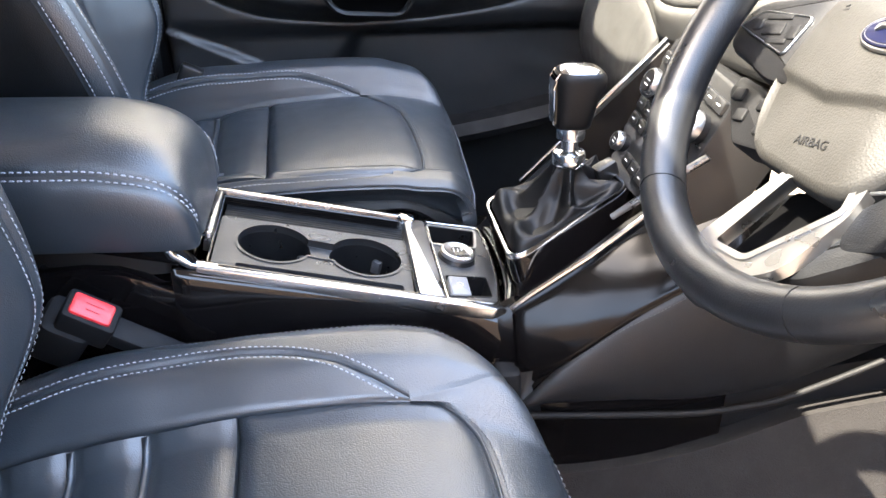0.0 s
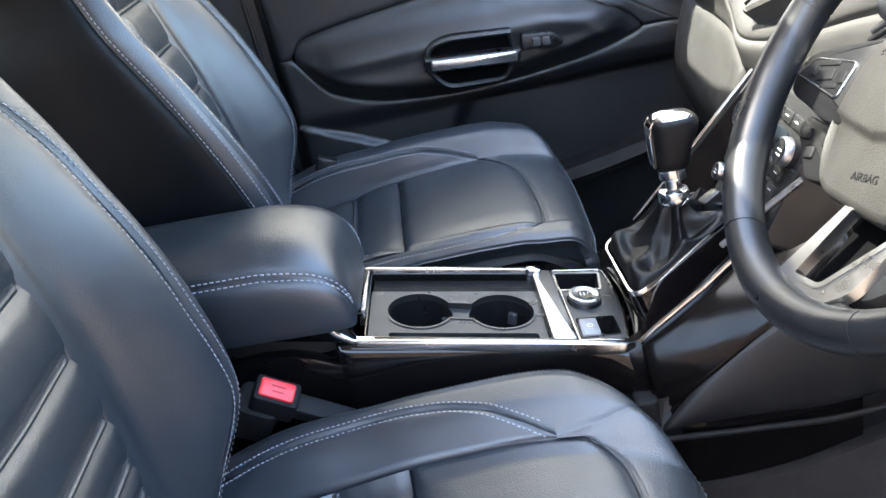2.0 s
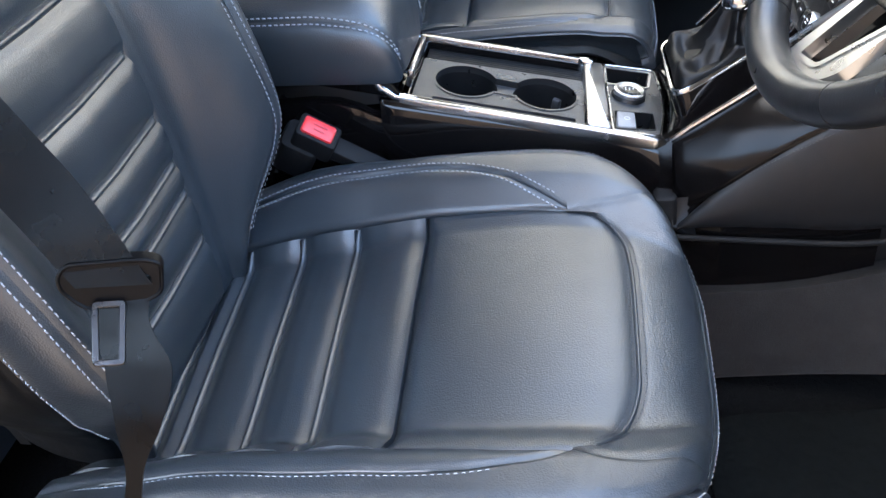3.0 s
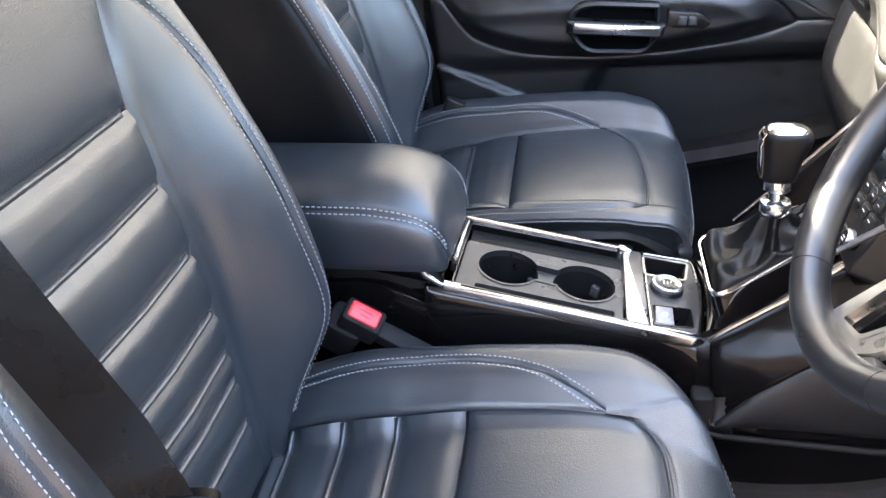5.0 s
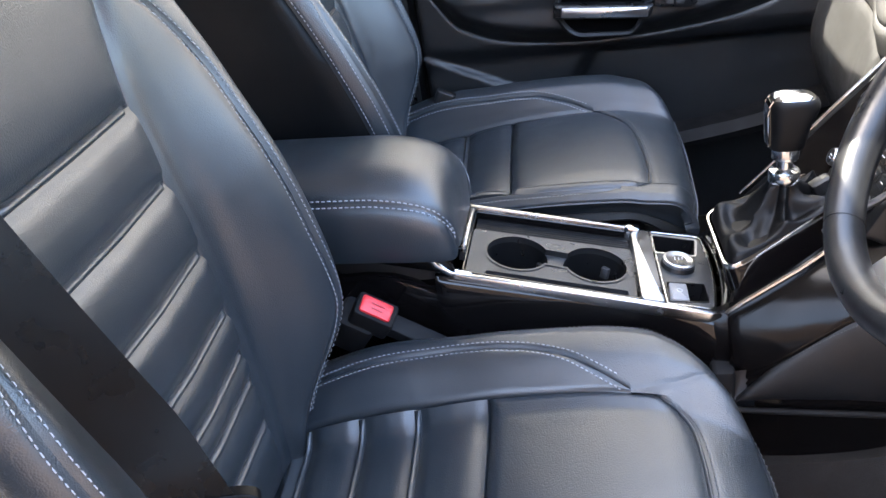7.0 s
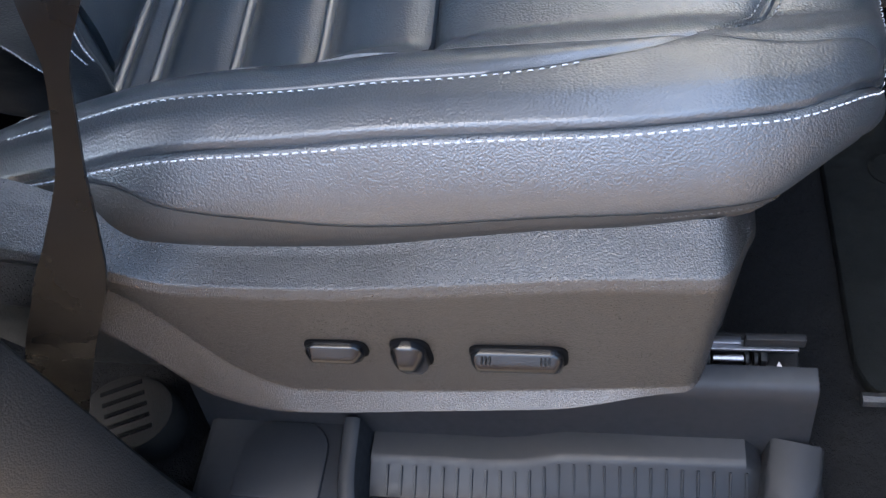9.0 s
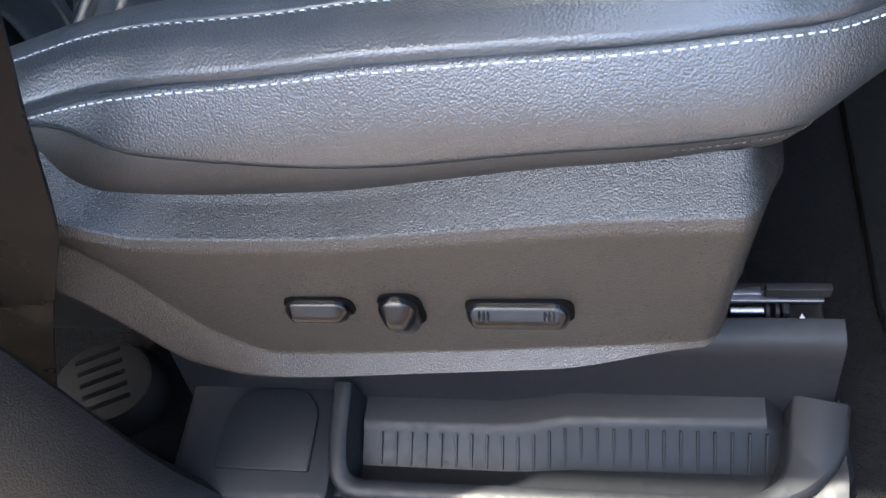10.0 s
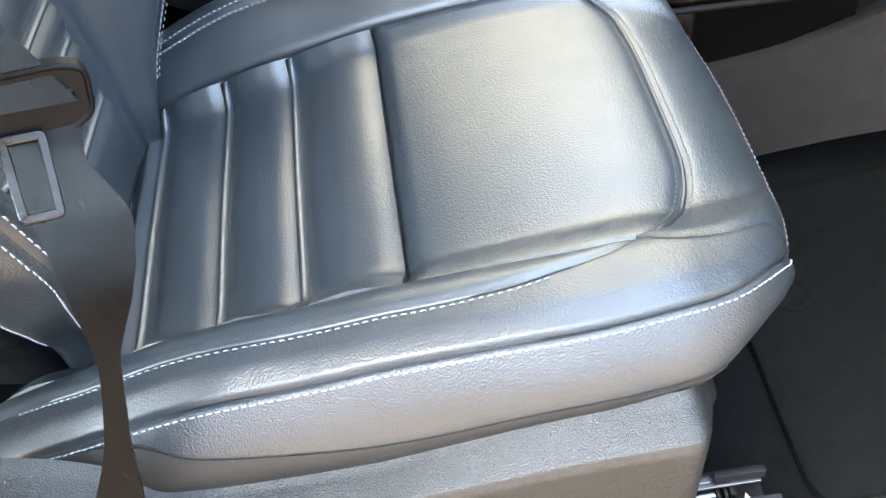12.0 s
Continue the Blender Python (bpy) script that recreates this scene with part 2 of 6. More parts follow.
def loft(sections, closed=True, caps=True, smooth_rows=1):
    """A bmesh through rings of the same number of points; smooth_rows resamples between the rings."""
    S = np.array(sections, float)
    if smooth_rows > 1:
        k = np.arange(len(S))
        kk = np.linspace(0, len(S) - 1, (len(S) - 1) * smooth_rows + 1)
        S = np.stack([np.stack([curve(k, S[:, j, c])(kk) for c in range(3)], -1) for j in range(S.shape[1])], 1)
    bm = bmesh.new()
    rows = [[bm.verts.new(p) for p in ring] for ring in S]
    n = len(rows[0])
    for r0, r1 in zip(rows, rows[1:]):
        for j in range(n if closed else n - 1):
            j2 = (j + 1) % n
            bm.faces.new((r0[j], r0[j2], r1[j2], r1[j]))
    if caps and closed:
        bm.faces.new(rows[0][::-1])
        bm.faces.new(rows[-1])
    return bm


def ring_round(pts, r, n=5):
    """A closed ring of 2D points with its corners rounded by r."""
    out = []
    m = len(pts)
    for i in range(m):
        p, a, b = (np.array(pts[k % m], float) for k in (i, i - 1, i + 1))
        ri = r[i] if isinstance(r, (list, tuple)) else r
        da, db = (a - p) / np.linalg.norm(a - p), (b - p) / np.linalg.norm(b - p)
        ri = min(ri, np.linalg.norm(a - p) * 0.49, np.linalg.norm(b - p) * 0.49)
        for t in np.linspace(0, 1, n):
            out.append((1 - t) ** 2 * (p + da * ri) + 2 * t * (1 - t) * p + t * t * (p + db * ri))
    return out


def slab(outline, z0, z1, bev=0.0015, m=None):
    """A bmesh: a flat plate of that 2D outline between z0 and z1, with softened top edges."""
    c = np.mean(np.array(outline), 0)
    def inset(d):
        o = np.array(outline)
        nxt, prv = np.roll(o, -1, 0), np.roll(o, 1, 0)
        t = nxt - prv
        t /= np.maximum(np.linalg.norm(t, axis=1, keepdims=True), 1e-9)
        nrm = np.stack([-t[:, 1], t[:, 0]], 1)
        if np.sum(nrm * (c - o)) < 0:
            nrm = -nrm
        return o + nrm * d
    rings = []
    for d, z in ((0, z0), (0, z1 - bev), (bev * 0.3, z1 - bev * 0.3), (bev, z1)):
        rings.append([(p[0], p[1], z) for p in inset(d)])
    bm = loft(rings)
    if m is not None:
        bm.transform(m)
    return bm


def frame_ring(outline, width, z0, z1, m=None, bev=0.0015):
    """A bmesh: a frame that follows a closed 2D outline, width inwards."""
    o = np.array(outline)
    c = o.mean(0)
    nxt, prv = np.roll(o, -1, 0), np.roll(o, 1, 0)
    t = nxt - prv
    t /= np.maximum(np.linalg.norm(t, axis=1, keepdims=True), 1e-9)
    nrm = np.stack([-t[:, 1], t[:, 0]], 1)
    if np.sum(nrm * (c - o)) < 0:
        nrm = -nrm
    prof = [(0, z0), (0, z1 - bev), (bev, z1), (width - bev, z1), (width, z1 - bev), (width, z0)]
    bm = bmesh.new()
    rows = [[bm.verts.new((*(p + n * d), z)) for d, z in prof] for p, n in zip(o, nrm)]
    for i in range(len(rows)):
        a, b = rows[i], rows[(i + 1) % len(rows)]
        for k in range(len(prof)):
            k2 = (k + 1) % len(prof)
            bm.faces.new((a[k], a[k2], b[k2], b[k]))
    if m is not None:
        bm.transform(m)
    return bm


def tube(points, radius, n=10, flat=1.0, closed=False):
    """A bmesh: a round bar along points; radius may be a list."""
    P = [Vector(p) for p in points]
    rings = []
    up = Vector((0, 0, 1))
    for i, p in enumerate(P):
        t = (P[min(i + 1, len(P) - 1)] - P[max(i - 1, 0)]).normalized()
        s = t.cross(up)
        if s.length < 1e-3:
            s = t.cross(Vector((0, 1, 0)))
        s.normalize()
        w = s.cross(t)
        r = radius[i] if isinstance(radius, (list, tuple)) else radius
        rings.append([p + (s * math.cos(a) + w * math.sin(a) * flat) * r for a in (2 * math.pi * k / n for k in range(n))])
    return loft(rings)


def lathe(profile, n=40, m=None, caps=True):
    """A bmesh turned about local z from (radius, z) pairs."""
    rings = [[(r * math.cos(2 * math.pi * k / n), r * math.sin(2 * math.pi * k / n), z) for k in range(n)] for r, z in profile]
    bm = loft(rings, caps=caps)
    if m is not None:
        bm.transform(m)
    return bm


def box(x0, x1, y0, y1, z0, z1, bev=0.002, m=None):
    out = ring_round([(x0, y0), (x1, y0), (x1, y1), (x0, y1)], min(bev * 1.5, (x1 - x0) / 3, (y1 - y0) / 3), 4)
    return slab(out, z0, z1, bev, m)


def circle(cx, cy, r, n=36):
    return [(cx + r * math.cos(2 * math.pi * k / n), cy + r * math.sin(2 * math.pi * k / n)) for k in range(n)]


def plate_with_holes(outer, holes, z0, z1, m=None):
    """A bmesh: a flat plate with holes through it."""
    bm = bmesh.new()
    edges = []
    for z in (z1,):
        for loop in (outer, *holes):
            vs = [bm.verts.new((p[0], p[1], z)) for p in loop]
            for i in range(len(vs)):
                edges.append(bm.edges.new((vs[i], vs[(i + 1) % len(vs)])))
    bmesh.ops.triangle_fill(bm, use_beauty=True, use_dissolve=False, edges=edges)
    top = list(bm.faces)
    r = bmesh.ops.extrude_face_region(bm, geom=top)
    for v in [g for g in r["geom"] if isinstance(g, bmesh.types.BMVert)]:
        v.co.z = z0
    if m is not None:
        bm.transform(m)
    return bm


# ---- seats ----
SKIRT = material("skirt_fabric", (0.016, 0.015, 0.014), 0.6, spec=0.3, bump=[("noise", 900, 0.0003)])
C_S = [-0.46, -0.36, -0.29, -0.21, -0.12, 0.0, 0.06, 0.10, 0.14, 0.175, 0.205, 0.26, 0.32]
C_X = curve(C_S, [-0.46, -0.36, -0.29, -0.21, -0.12, 0.0, 0.06, 0.10, 0.136, 0.160, 0.171, 0.165, 0.135])
C_Z = curve(C_S, [0.232, 0.250, 0.262, 0.278, 0.295, 0.303, 0.301, 0.295, 0.283, 0.264, 0.238, 0.185, 0.145])
C_BOLSTER = curve([-0.46, -0.36, -0.28, -0.15, 0.0, 0.07, 0.14, 0.20], [0.030, 0.052, 0.062, 0.044, 0.034, 0.033, 0.024, 0.004])
C_PROFILE = curve([0, 0.11, 0.145, 0.17, 0.21, 0.238, 0.262], [0, 0.0, 0.03, 0.45, 1.0, 1.04, 0.86])
C_EDGE = 0.190
C_TAPER = curve([-0.46, -0.02, 0.06, 0.10, 0.14, 0.165, 0.19, 0.32], [0.0, 0.0, 0.03, 0.07, 0.15, 0.22, 0.30, 0.32])


def make_cushion(narrow=1.0, bulge=0.022, lift=0.014, cut=0.035, square=0.0, slim=0.0):
    """The cushion's surface; narrow scales how much the front draws in, bulge how far the sides stand out, lift how full the front corners are, cut how far the near one is drawn back, square how squarely it is filled, slim how much the near side is drawn in and down."""
    def surface(s, v):
        s, v = np.broadcast_arrays(np.asarray(s, float), np.asarray(v, float))
        a = np.abs(v)
        top = np.minimum(a, 0.262)
        q = np.clip((a - 0.262) / 0.09, 0, 1)
        corner = np.clip((top - 0.06) / 0.20, 0, 1) ** 2.2 * np.where(v < 0, cut, 0.035) * step(0.0, 0.16, s)
        tuck = np.where(v < 0, 1.0 - square, 0.4) * step(0.19, 0.235, s) * np.clip((top - 0.10) / 0.16, 0, 1) ** 1.5
        x = C_X(s) - corner - 0.045 * tuck
        z = C_Z(s) + C_BOLSTER(s) * C_PROFILE(top) - 0.010 * (top / 0.15) ** 2 * step(0.262, 0.1, top) * 0.4
        z = z + lift * step(0.08, 0.18, s) * step(0.26, 0.20, s) * step(0.08, 0.22, top)
        free = np.where(v < 0, 1.0 - square, 1.0)
        taper = 1 - C_TAPER(s) * narrow * free - 0.05 * step(-0.30, -0.46, s)
        inward = slim * step(0.10, 0.262, top) * (v < 0)
        z = z - 0.52 * inward
        y = (top - inward) * (taper - 0.10 * tuck) + bulge * np.sin(np.pi * 0.72 * q) - 0.030 * free * q ** 1.5 * step(0.06, 0.19, s)
        zb = np.minimum(0.250 + 0.018 * step(-0.17, 0.0, s) - 0.050 * step(0.06, 0.19, s), z - 0.03)
        z = z + (zb - z) * q
        x = x + (0.012 * np.sin(np.pi * q) - 0.060 * q ** 1.5) * free * step(0.07, 0.19, s)
        return np.stack([x, np.sign(v) * y, z], -1)
    return surface


B_X = curve([0.20, 0.30, 0.42, 0.55, 0.71, 0.84, 0.92, 0.97, 1.00, 1.02], [-0.385, -0.380, -0.382, -0.392, -0.417, -0.430, -0.436, -0.450, -0.474, -0.515])
B_Z = curve([0.20, 0.30, 0.42, 0.55, 0.71, 0.84, 0.92, 0.97, 1.00, 1.02], [0.200, 0.300, 0.420, 0.550, 0.710, 0.842, 0.922, 0.968, 0.990, 0.998])
B_FWD = curve([0.20, 0.30, 0.43, 0.60, 0.75, 0.84, 0.90, 1.02], [0.010, 0.030, 0.084, 0.066, 0.034, 0.014, 0.004, 0.0])
B_HALF = curve([0.20, 0.27, 0.33, 0.39, 0.44, 0.50, 0.60, 0.70, 0.79, 0.85, 0.89, 0.95, 1.02], [0.140, 0.150, 0.182, 0.220, 0.238, 0.246, 0.252, 0.252, 0.232, 0.200, 0.168, 0.152, 0.140])
B_PROFILE = curve([0, 0.10, 0.130, 0.155, 0.195, 0.225, 0.245], [0.06, 0.01, 0.0, 0.32, 0.80, 1.0, 0.86])
B_DEPTH = curve([0.20, 0.5, 0.8, 0.95, 1.02], [0.15, 0.15, 0.12, 0.10, 0.03])


def make_back(wing=0.0):
    """The backrest's surface; wing brings the bolster on the near side further forward."""
    def surface(s, v):
        s, v = np.broadcast_arrays(np.asarray(s, float), np.asarray(v, float))
        a = np.abs(v)
        front = a - 0.007 * np.logaddexp(0, (a - 0.245) / 0.007)
        y = np.minimum(front, 0.13) + np.maximum(front - 0.13, 0) * (B_HALF(s) - 0.13) / 0.115
        q = np.clip((a - front) / 0.14, 0, 1)
        fwd = B_FWD(s) + wing * (v < 0) * step(0.22, 0.42, s) * step(1.02, 0.75, s)
        x = B_X(s) + fwd * B_PROFILE(front) - step(0.88, 1.0, s) * 0.03 * (front / 0.2) ** 2
        x = x - q * (B_DEPTH(s) + fwd) * 0.95
        y = y + 0.010 * np.sin(np.pi * q) - 0.02 * q ** 2
        z = B_Z(s) - 0.03 * step(0.93, 1.02, s) * (front / 0.2) ** 2
        return np.stack([x, np.sign(v) * y, z], -1)
    return surface


SEAT_LINES = {
    # inner edge of the bolsters, seam along each bolster, front seam, outward seam at the front; near side first
    "driver": dict(inner=(0.186, 0.164),
                   seam=(curve([-0.46, -0.30, -0.10, -0.045, -0.014, 0.020, 0.046], [0.214, 0.222, 0.221, 0.217, 0.210, 0.202, 0.188]),
                         curve([-0.46, -0.36, -0.30, -0.23, -0.165, -0.10, -0.048, -0.011, 0.030], [0.212, 0.211, 0.213, 0.218, 0.224, 0.220, 0.206, 0.187, 0.166])),
                   ends=(0.044, 0.028),
                   front=curve([-0.19, -0.172, -0.150, -0.120, -0.086, 0.02, 0.120, 0.148, 0.166], [0.050, 0.072, 0.085, 0.095, 0.099, 0.098, 0.093, 0.083, 0.052]),
                   out=(curve([0.044, 0.07, 0.10, 0.14, C_EDGE], [0.188, 0.203, 0.209, 0.215, 0.248]), curve([0.028, 0.05, 0.08, 0.112, 0.15, C_EDGE], [0.166, 0.171, 0.180, 0.196, 0.225, 0.260]))),
    "passenger": dict(inner=(0.222, 0.150),
                      seam=(curve([-0.46, -0.10, 0.02, 0.060], [0.240, 0.240, 0.238, 0.224]),
                            curve([-0.46, -0.30, -0.10, -0.04, 0.0, 0.018], [0.198, 0.199, 0.193, 0.176, 0.158, 0.151])),
                      ends=(0.056, 0.016),
                      front=curve([-0.225, -0.21, -0.18, -0.10, 0.0, 0.08, 0.115, 0.140, 0.152], [0.066, 0.086, 0.096, 0.100, 0.092, 0.078, 0.062, 0.040, 0.018]),
                      out=(curve([0.056, 0.10, C_EDGE], [0.224, 0.236, 0.252]), curve([0.016, 0.05, 0.09, 0.14, C_EDGE], [0.151, 0.166, 0.188, 0.224, 0.258]))),
}


def make_seat(name, label, lines, recline=0.0, narrow=1.0, bulge=0.022, wing=0.0, welts=(0.273, 0.262), lift=0.014, cut=0.035, square=0.0, crease=1.0, slim=0.0):
    seat = thing(name, label, "car seat")
    cc, bc = (-0.13, 0.0, 0.1), (-0.60, 0.0, 0.6)
    f = make_cushion(narrow, bulge, lift, cut, square, slim)
    ca, sa = math.cos(radians(recline)), math.sin(radians(recline))

    def tip(fn):
        """The backrest leans back about the hinge by its recline."""
        def leaned(s, v):
            p = fn(s, v)
            dx, dz = p[..., 0] + 0.36, p[..., 2] - 0.44
            return np.stack([-0.36 + ca * dx - sa * dz, p[..., 1], 0.44 + sa * dx + ca * dz], -1)
        return leaned
    g = tip(make_back(wing))
    # cushion: ribbed seat panels, the plain thigh panel, bolsters, front roll, sides
    v_near, v_far = -lines["inner"][0], lines["inner"][1]
    rows = [-0.45, -0.388, -0.354, -0.283, -0.211, -0.127]
    slant = lambda r, d=0.0: (lambda v: r + d - 0.078 * v * float(step(-0.45, -0.38, r)) * (0.75 if r > -0.2 else 1.0))
    for a, b in zip(rows, rows[1:]):
        last = b > -0.13
        patch("seat_panel", f, slant(a, 0.0005), slant(b, -0.0005), v_near, v_far, 30, 44, LEATHER_SMOOTH, seat, cc, groove=0.0062, w=0.012, puff=0.0035, edges=(1, 0.5 if last else 1, 0.22, 0.22), swap=True)
        if not last:
            patch("seam_piping", f, slant(b, -0.0040), slant(b, 0.0040), v_near + 0.001, v_far - 0.001, 7, 40, LEATHER_SMOOTH, seat, cc, groove=0.0045, w=0.0016, skirt=0.004, swap=True)
    x_front = lines["front"]
    patch("thigh_panel", f, slant(-0.127, 0.0005), x_front, v_near, v_far, 50, 60, LEATHER, seat, cc, groove=0.0036, w=0.008, puff=0.003, swap=True, edges=(2.2, 1, 1, 1))
    patch("front_roll", f, x_front, C_EDGE, v_near, v_far, 26, 60, LEATHER, seat, cc, groove=0.0032, w=0.006, swap=True, edges=(1, 1, 0, 0))
    for sd, e in ((1, 1), (-1, 0)):
        k = lambda fn: (lambda u: sd * fn(u))
        in_edge, up_seam, s_end, v_in = lines["out"][e], lines["seam"][e], lines["ends"][e], lines["inner"][e]
        patch("front_roll", f, s_end, C_EDGE, sd * v_in, k(in_edge), 30, 16, LEATHER, seat, cc, groove=0.003, w=0.006, edges=(0, 1, 0, crease))
        patch("bolster_inner", f, -0.46, s_end, sd * v_in, k(up_seam), 70, 18, LEATHER_SMOOTH, seat, cc, groove=0.003, w=0.0045, edges=(1, 0, 1.5, 1))
        hide = LEATHER_WORN if sd < 0 else LEATHER
        patch("bolster", f, -0.46, s_end, k(up_seam), sd * 0.262, 110, 44, hide, seat, cc, groove=0.0048, w=0.0032, edges=(1, 0, 0.7, 1))
        patch("bolster_front", f, s_end, C_EDGE - 0.001, k(in_edge), sd * 0.262, 60, 44, hide, seat, cc, groove=0.0048, w=0.0032, edges=(0, 0, 0.7 * crease, 1))
        low_seam = curve([-0.46, -0.33, -0.296, -0.264, -0.20, -0.11, 0.0, 0.07, C_EDGE], [0.266, 0.270, 0.279, 0.299, 0.313, 0.325, 0.328, 0.332, 0.330])
        patch("cushion_side", f, -0.46, 0.235, sd * 0.262, k(low_seam), 110, 44, LEATHER_GRAIN, seat, cc, groove=0.0044, w=0.0022, edges=(0, 0, 1, 0.4))
        patch("side_skirt", f, -0.46, 0.235, k(low_seam), sd * 0.352, 60, 8, SKIRT, seat, cc, groove=0.0022, w=0.004, edges=(0, 0, 0.5, 0))
        u = np.linspace(0.02, C_EDGE - 0.02, 60)
        stitches("stitching", f, u, sd * (low_seam(u) + 0.003), seat, cc, pitch=0.004, length=0.003, width=0.0004, lift=0.0002).data.materials[0] = LEATHER_SMOOTH
        u = np.linspace(-0.40, s_end - (0.012 if sd > 0 else 0.062), 170)
        stitches("stitching", f, u, sd * (up_seam(u) + 0.0072), seat, cc, pitch=0.0062, length=0.0046, width=0.0008 if sd > 0 else 0.0005, lift=0.0009, label="pale grey contrast thread")
        if sd > 0:
            stitches("stitching", f, u, sd * (up_seam(u) - 0.0072), seat, cc, pitch=0.0062, length=0.0046, width=0.0008, lift=0.0009)
        u = np.linspace(-0.43, C_EDGE - 0.01, 200)
        stitches("stitching", f, u, np.full_like(u, sd * 0.2670), seat, cc, pitch=0.0058, length=0.0047, width=0.0005)
    vv = np.linspace(v_near, v_far, 160)
    for d in (-0.0065, 0.0065):
        stitches("stitching", f, x_front(vv) + d, vv, seat, cc, pitch=0.0055, length=0.0040, width=0.0004, lift=0.0003).data.materials[0] = LEATHER_SMOOTH
    patch("seam_piping", f, lambda v: x_front(v) - 0.0036, lambda v: x_front(v) + 0.0036, v_near + 0.001, v_far - 0.001, 7, 80, LEATHER_SMOOTH, seat, cc, groove=0.0042, w=0.0017, skirt=0.004, swap=True)
    patch("front_skirt", f, C_EDGE, 0.235, -0.2615, 0.2615, 16, 60, LEATHER, seat, cc, groove=0.0015, w=0.005)
    v = np.linspace(-0.25, 0.25, 160)
    stitches("stitching", f, np.full_like(v, C_EDGE + 0.006), v, seat, cc, pitch=0.0070, length=0.0053)
    part("seat_pan", box(-0.44, 0.00, -0.235, 0.235, 0.13, 0.215, 0.02), PLASTIC_PLAIN, seat)
    part("pan_front", box(-0.02, 0.085, -0.215, 0.215, 0.13, 0.255, 0.02), PANEL_DARK, seat)
    # backrest
    ribs = [0.235, 0.33, 0.392, 0.430, 0.484, 0.557, 0.637, 0.716]
    b_in = curve([0.20, 0.41, 0.50, 0.64, 0.727, 0.80, 0.846], [0.102, 0.105, 0.109, 0.112, 0.118, 0.132, 0.140])
    for a, b in zip(ribs, ribs[1:]):
        lo, hi = (lambda u: -b_in(u)), b_in
        patch("back_panel", g, a + 0.0005, b - 0.0005, lo, hi, 24, 44, LEATHER_SMOOTH, seat, bc, groove=0.0062, w=0.011, puff=0.0025, edges=(1, 1, 0.3, 0.3))
        patch("seam_piping", g, b - 0.0042, b + 0.0042, -0.104, 0.104, 7, 30, LEATHER_SMOOTH, seat, bc, groove=0.0040, w=0.0016, skirt=0.004)
    arch = lambda v: 0.912 - 0.070 * (np.abs(v) / 0.13) ** 2.4
    wide = curve([0.716, 0.78, 0.846, 1.02], [0.117, 0.129, 0.140, 0.140])
    sides = lambda v: np.clip(np.abs(v) / 0.14, 0, 1)
    upper = lambda u, v: g(u, np.sign(v) * sides(v) * wide(u))
    patch("upper_panel", upper, 0.718, arch, -0.14, 0.14, 36, 44, LEATHER, seat, bc, groove=0.007, w=0.010, puff=0.004, swap=True)
    patch("head_panel", g, arch, 1.02, -0.141, 0.141, 30, 40, LEATHER, seat, bc, groove=0.007, w=0.010, swap=True, edges=(1, 0, 0, 0))
    vv = np.linspace(-0.137, 0.137, 120)
    for d in (-0.008, 0.009):
        stitches("stitching", g, arch(vv) + d, vv, seat, bc, pitch=0.006, length=0.0045, width=0.0006)
    outers = (curve([0.20, 0.40, 0.60, 0.68, 0.74, 0.80, 0.846], [0.232, 0.234, 0.233, 0.222, 0.203, 0.178, 0.142]),
              curve([0.20, 0.40, 0.52, 0.64, 0.70, 0.77, 0.81, 0.846], [0.216, 0.218, 0.212, 0.211, 0.210, 0.198, 0.178, 0.142]))
    for sd, e in ((1, 1), (-1, 0)):
        outer, welt = outers[e], welts[e]
        k = lambda fn: (lambda u: sd * fn(u))
        patch("head_panel", g, 0.846, 1.02, sd * 0.14, sd * 0.245, 20, 14, LEATHER, seat, bc, groove=0.004, w=0.006, edges=(0, 0, 0, 0))
        patch("back_bolster", g, 0.235, 0.845, k(b_in), k(outer), 80, 24, LEATHER_SMOOTH, seat, bc, groove=0.0045, w=0.007, edges=(1, 1, 1.5, 0.8))
        patch("bolster_edge", g, 0.235, 0.87, k(lambda u: outer(np.minimum(u, 0.846))), sd * welt, 80, 30, LEATHER, seat, bc, groove=0.0032, w=0.006)
        patch("back_side", g, 0.235, 1.02, sd * welt, sd * 0.385, 50, 18, LEATHER_SHADED, seat, bc, groove=0.004, w=0.006, label="smooth side panel of the backrest, shade put into its near-black colour")
        u = np.linspace(0.30, 0.838, 170)
        for d in (-0.0055, 0.0055):
            stitches("stitching", g, u, sd * (outer(u) + d), seat, bc, pitch=0.0068, length=0.0052, width=0.0006)
        u = np.linspace(0.30, 0.99, 170)
        stitches("stitching", g, u, np.full_like(u, sd * (welt - 0.004)), seat, bc, pitch=0.0068, length=0.0052, width=0.0006)
    rear = lambda s, v: np.stack([B_X(s) - B_DEPTH(s) + 0 * v, v * (B_HALF(s) - 0.02) / 0.2, B_Z(s) + 0 * v], -1)
    patch("back_shell", tip(rear), 0.235, 1.02, -0.2, 0.2, 30, 10, PLASTIC_PLAIN, seat, (0, 0, 0.6), groove=0)
    return seat


driver_seat = make_seat("driver_seat", "black leather driver seat with ribbed centre and pale stitching", SEAT_LINES["driver"], cut=0.018, crease=0.4)
passenger_seat = make_seat("passenger_seat", "black leather passenger seat beside the console, pale stitching", SEAT_LINES["passenger"], 7.0, 0.62, -0.022, 0.045, (0.255, 0.255), 0.024, 0.010, 0.80, 0.0, 0.042)
passenger_seat.matrix_world = pose(-0.020, 0.750, 0.050)


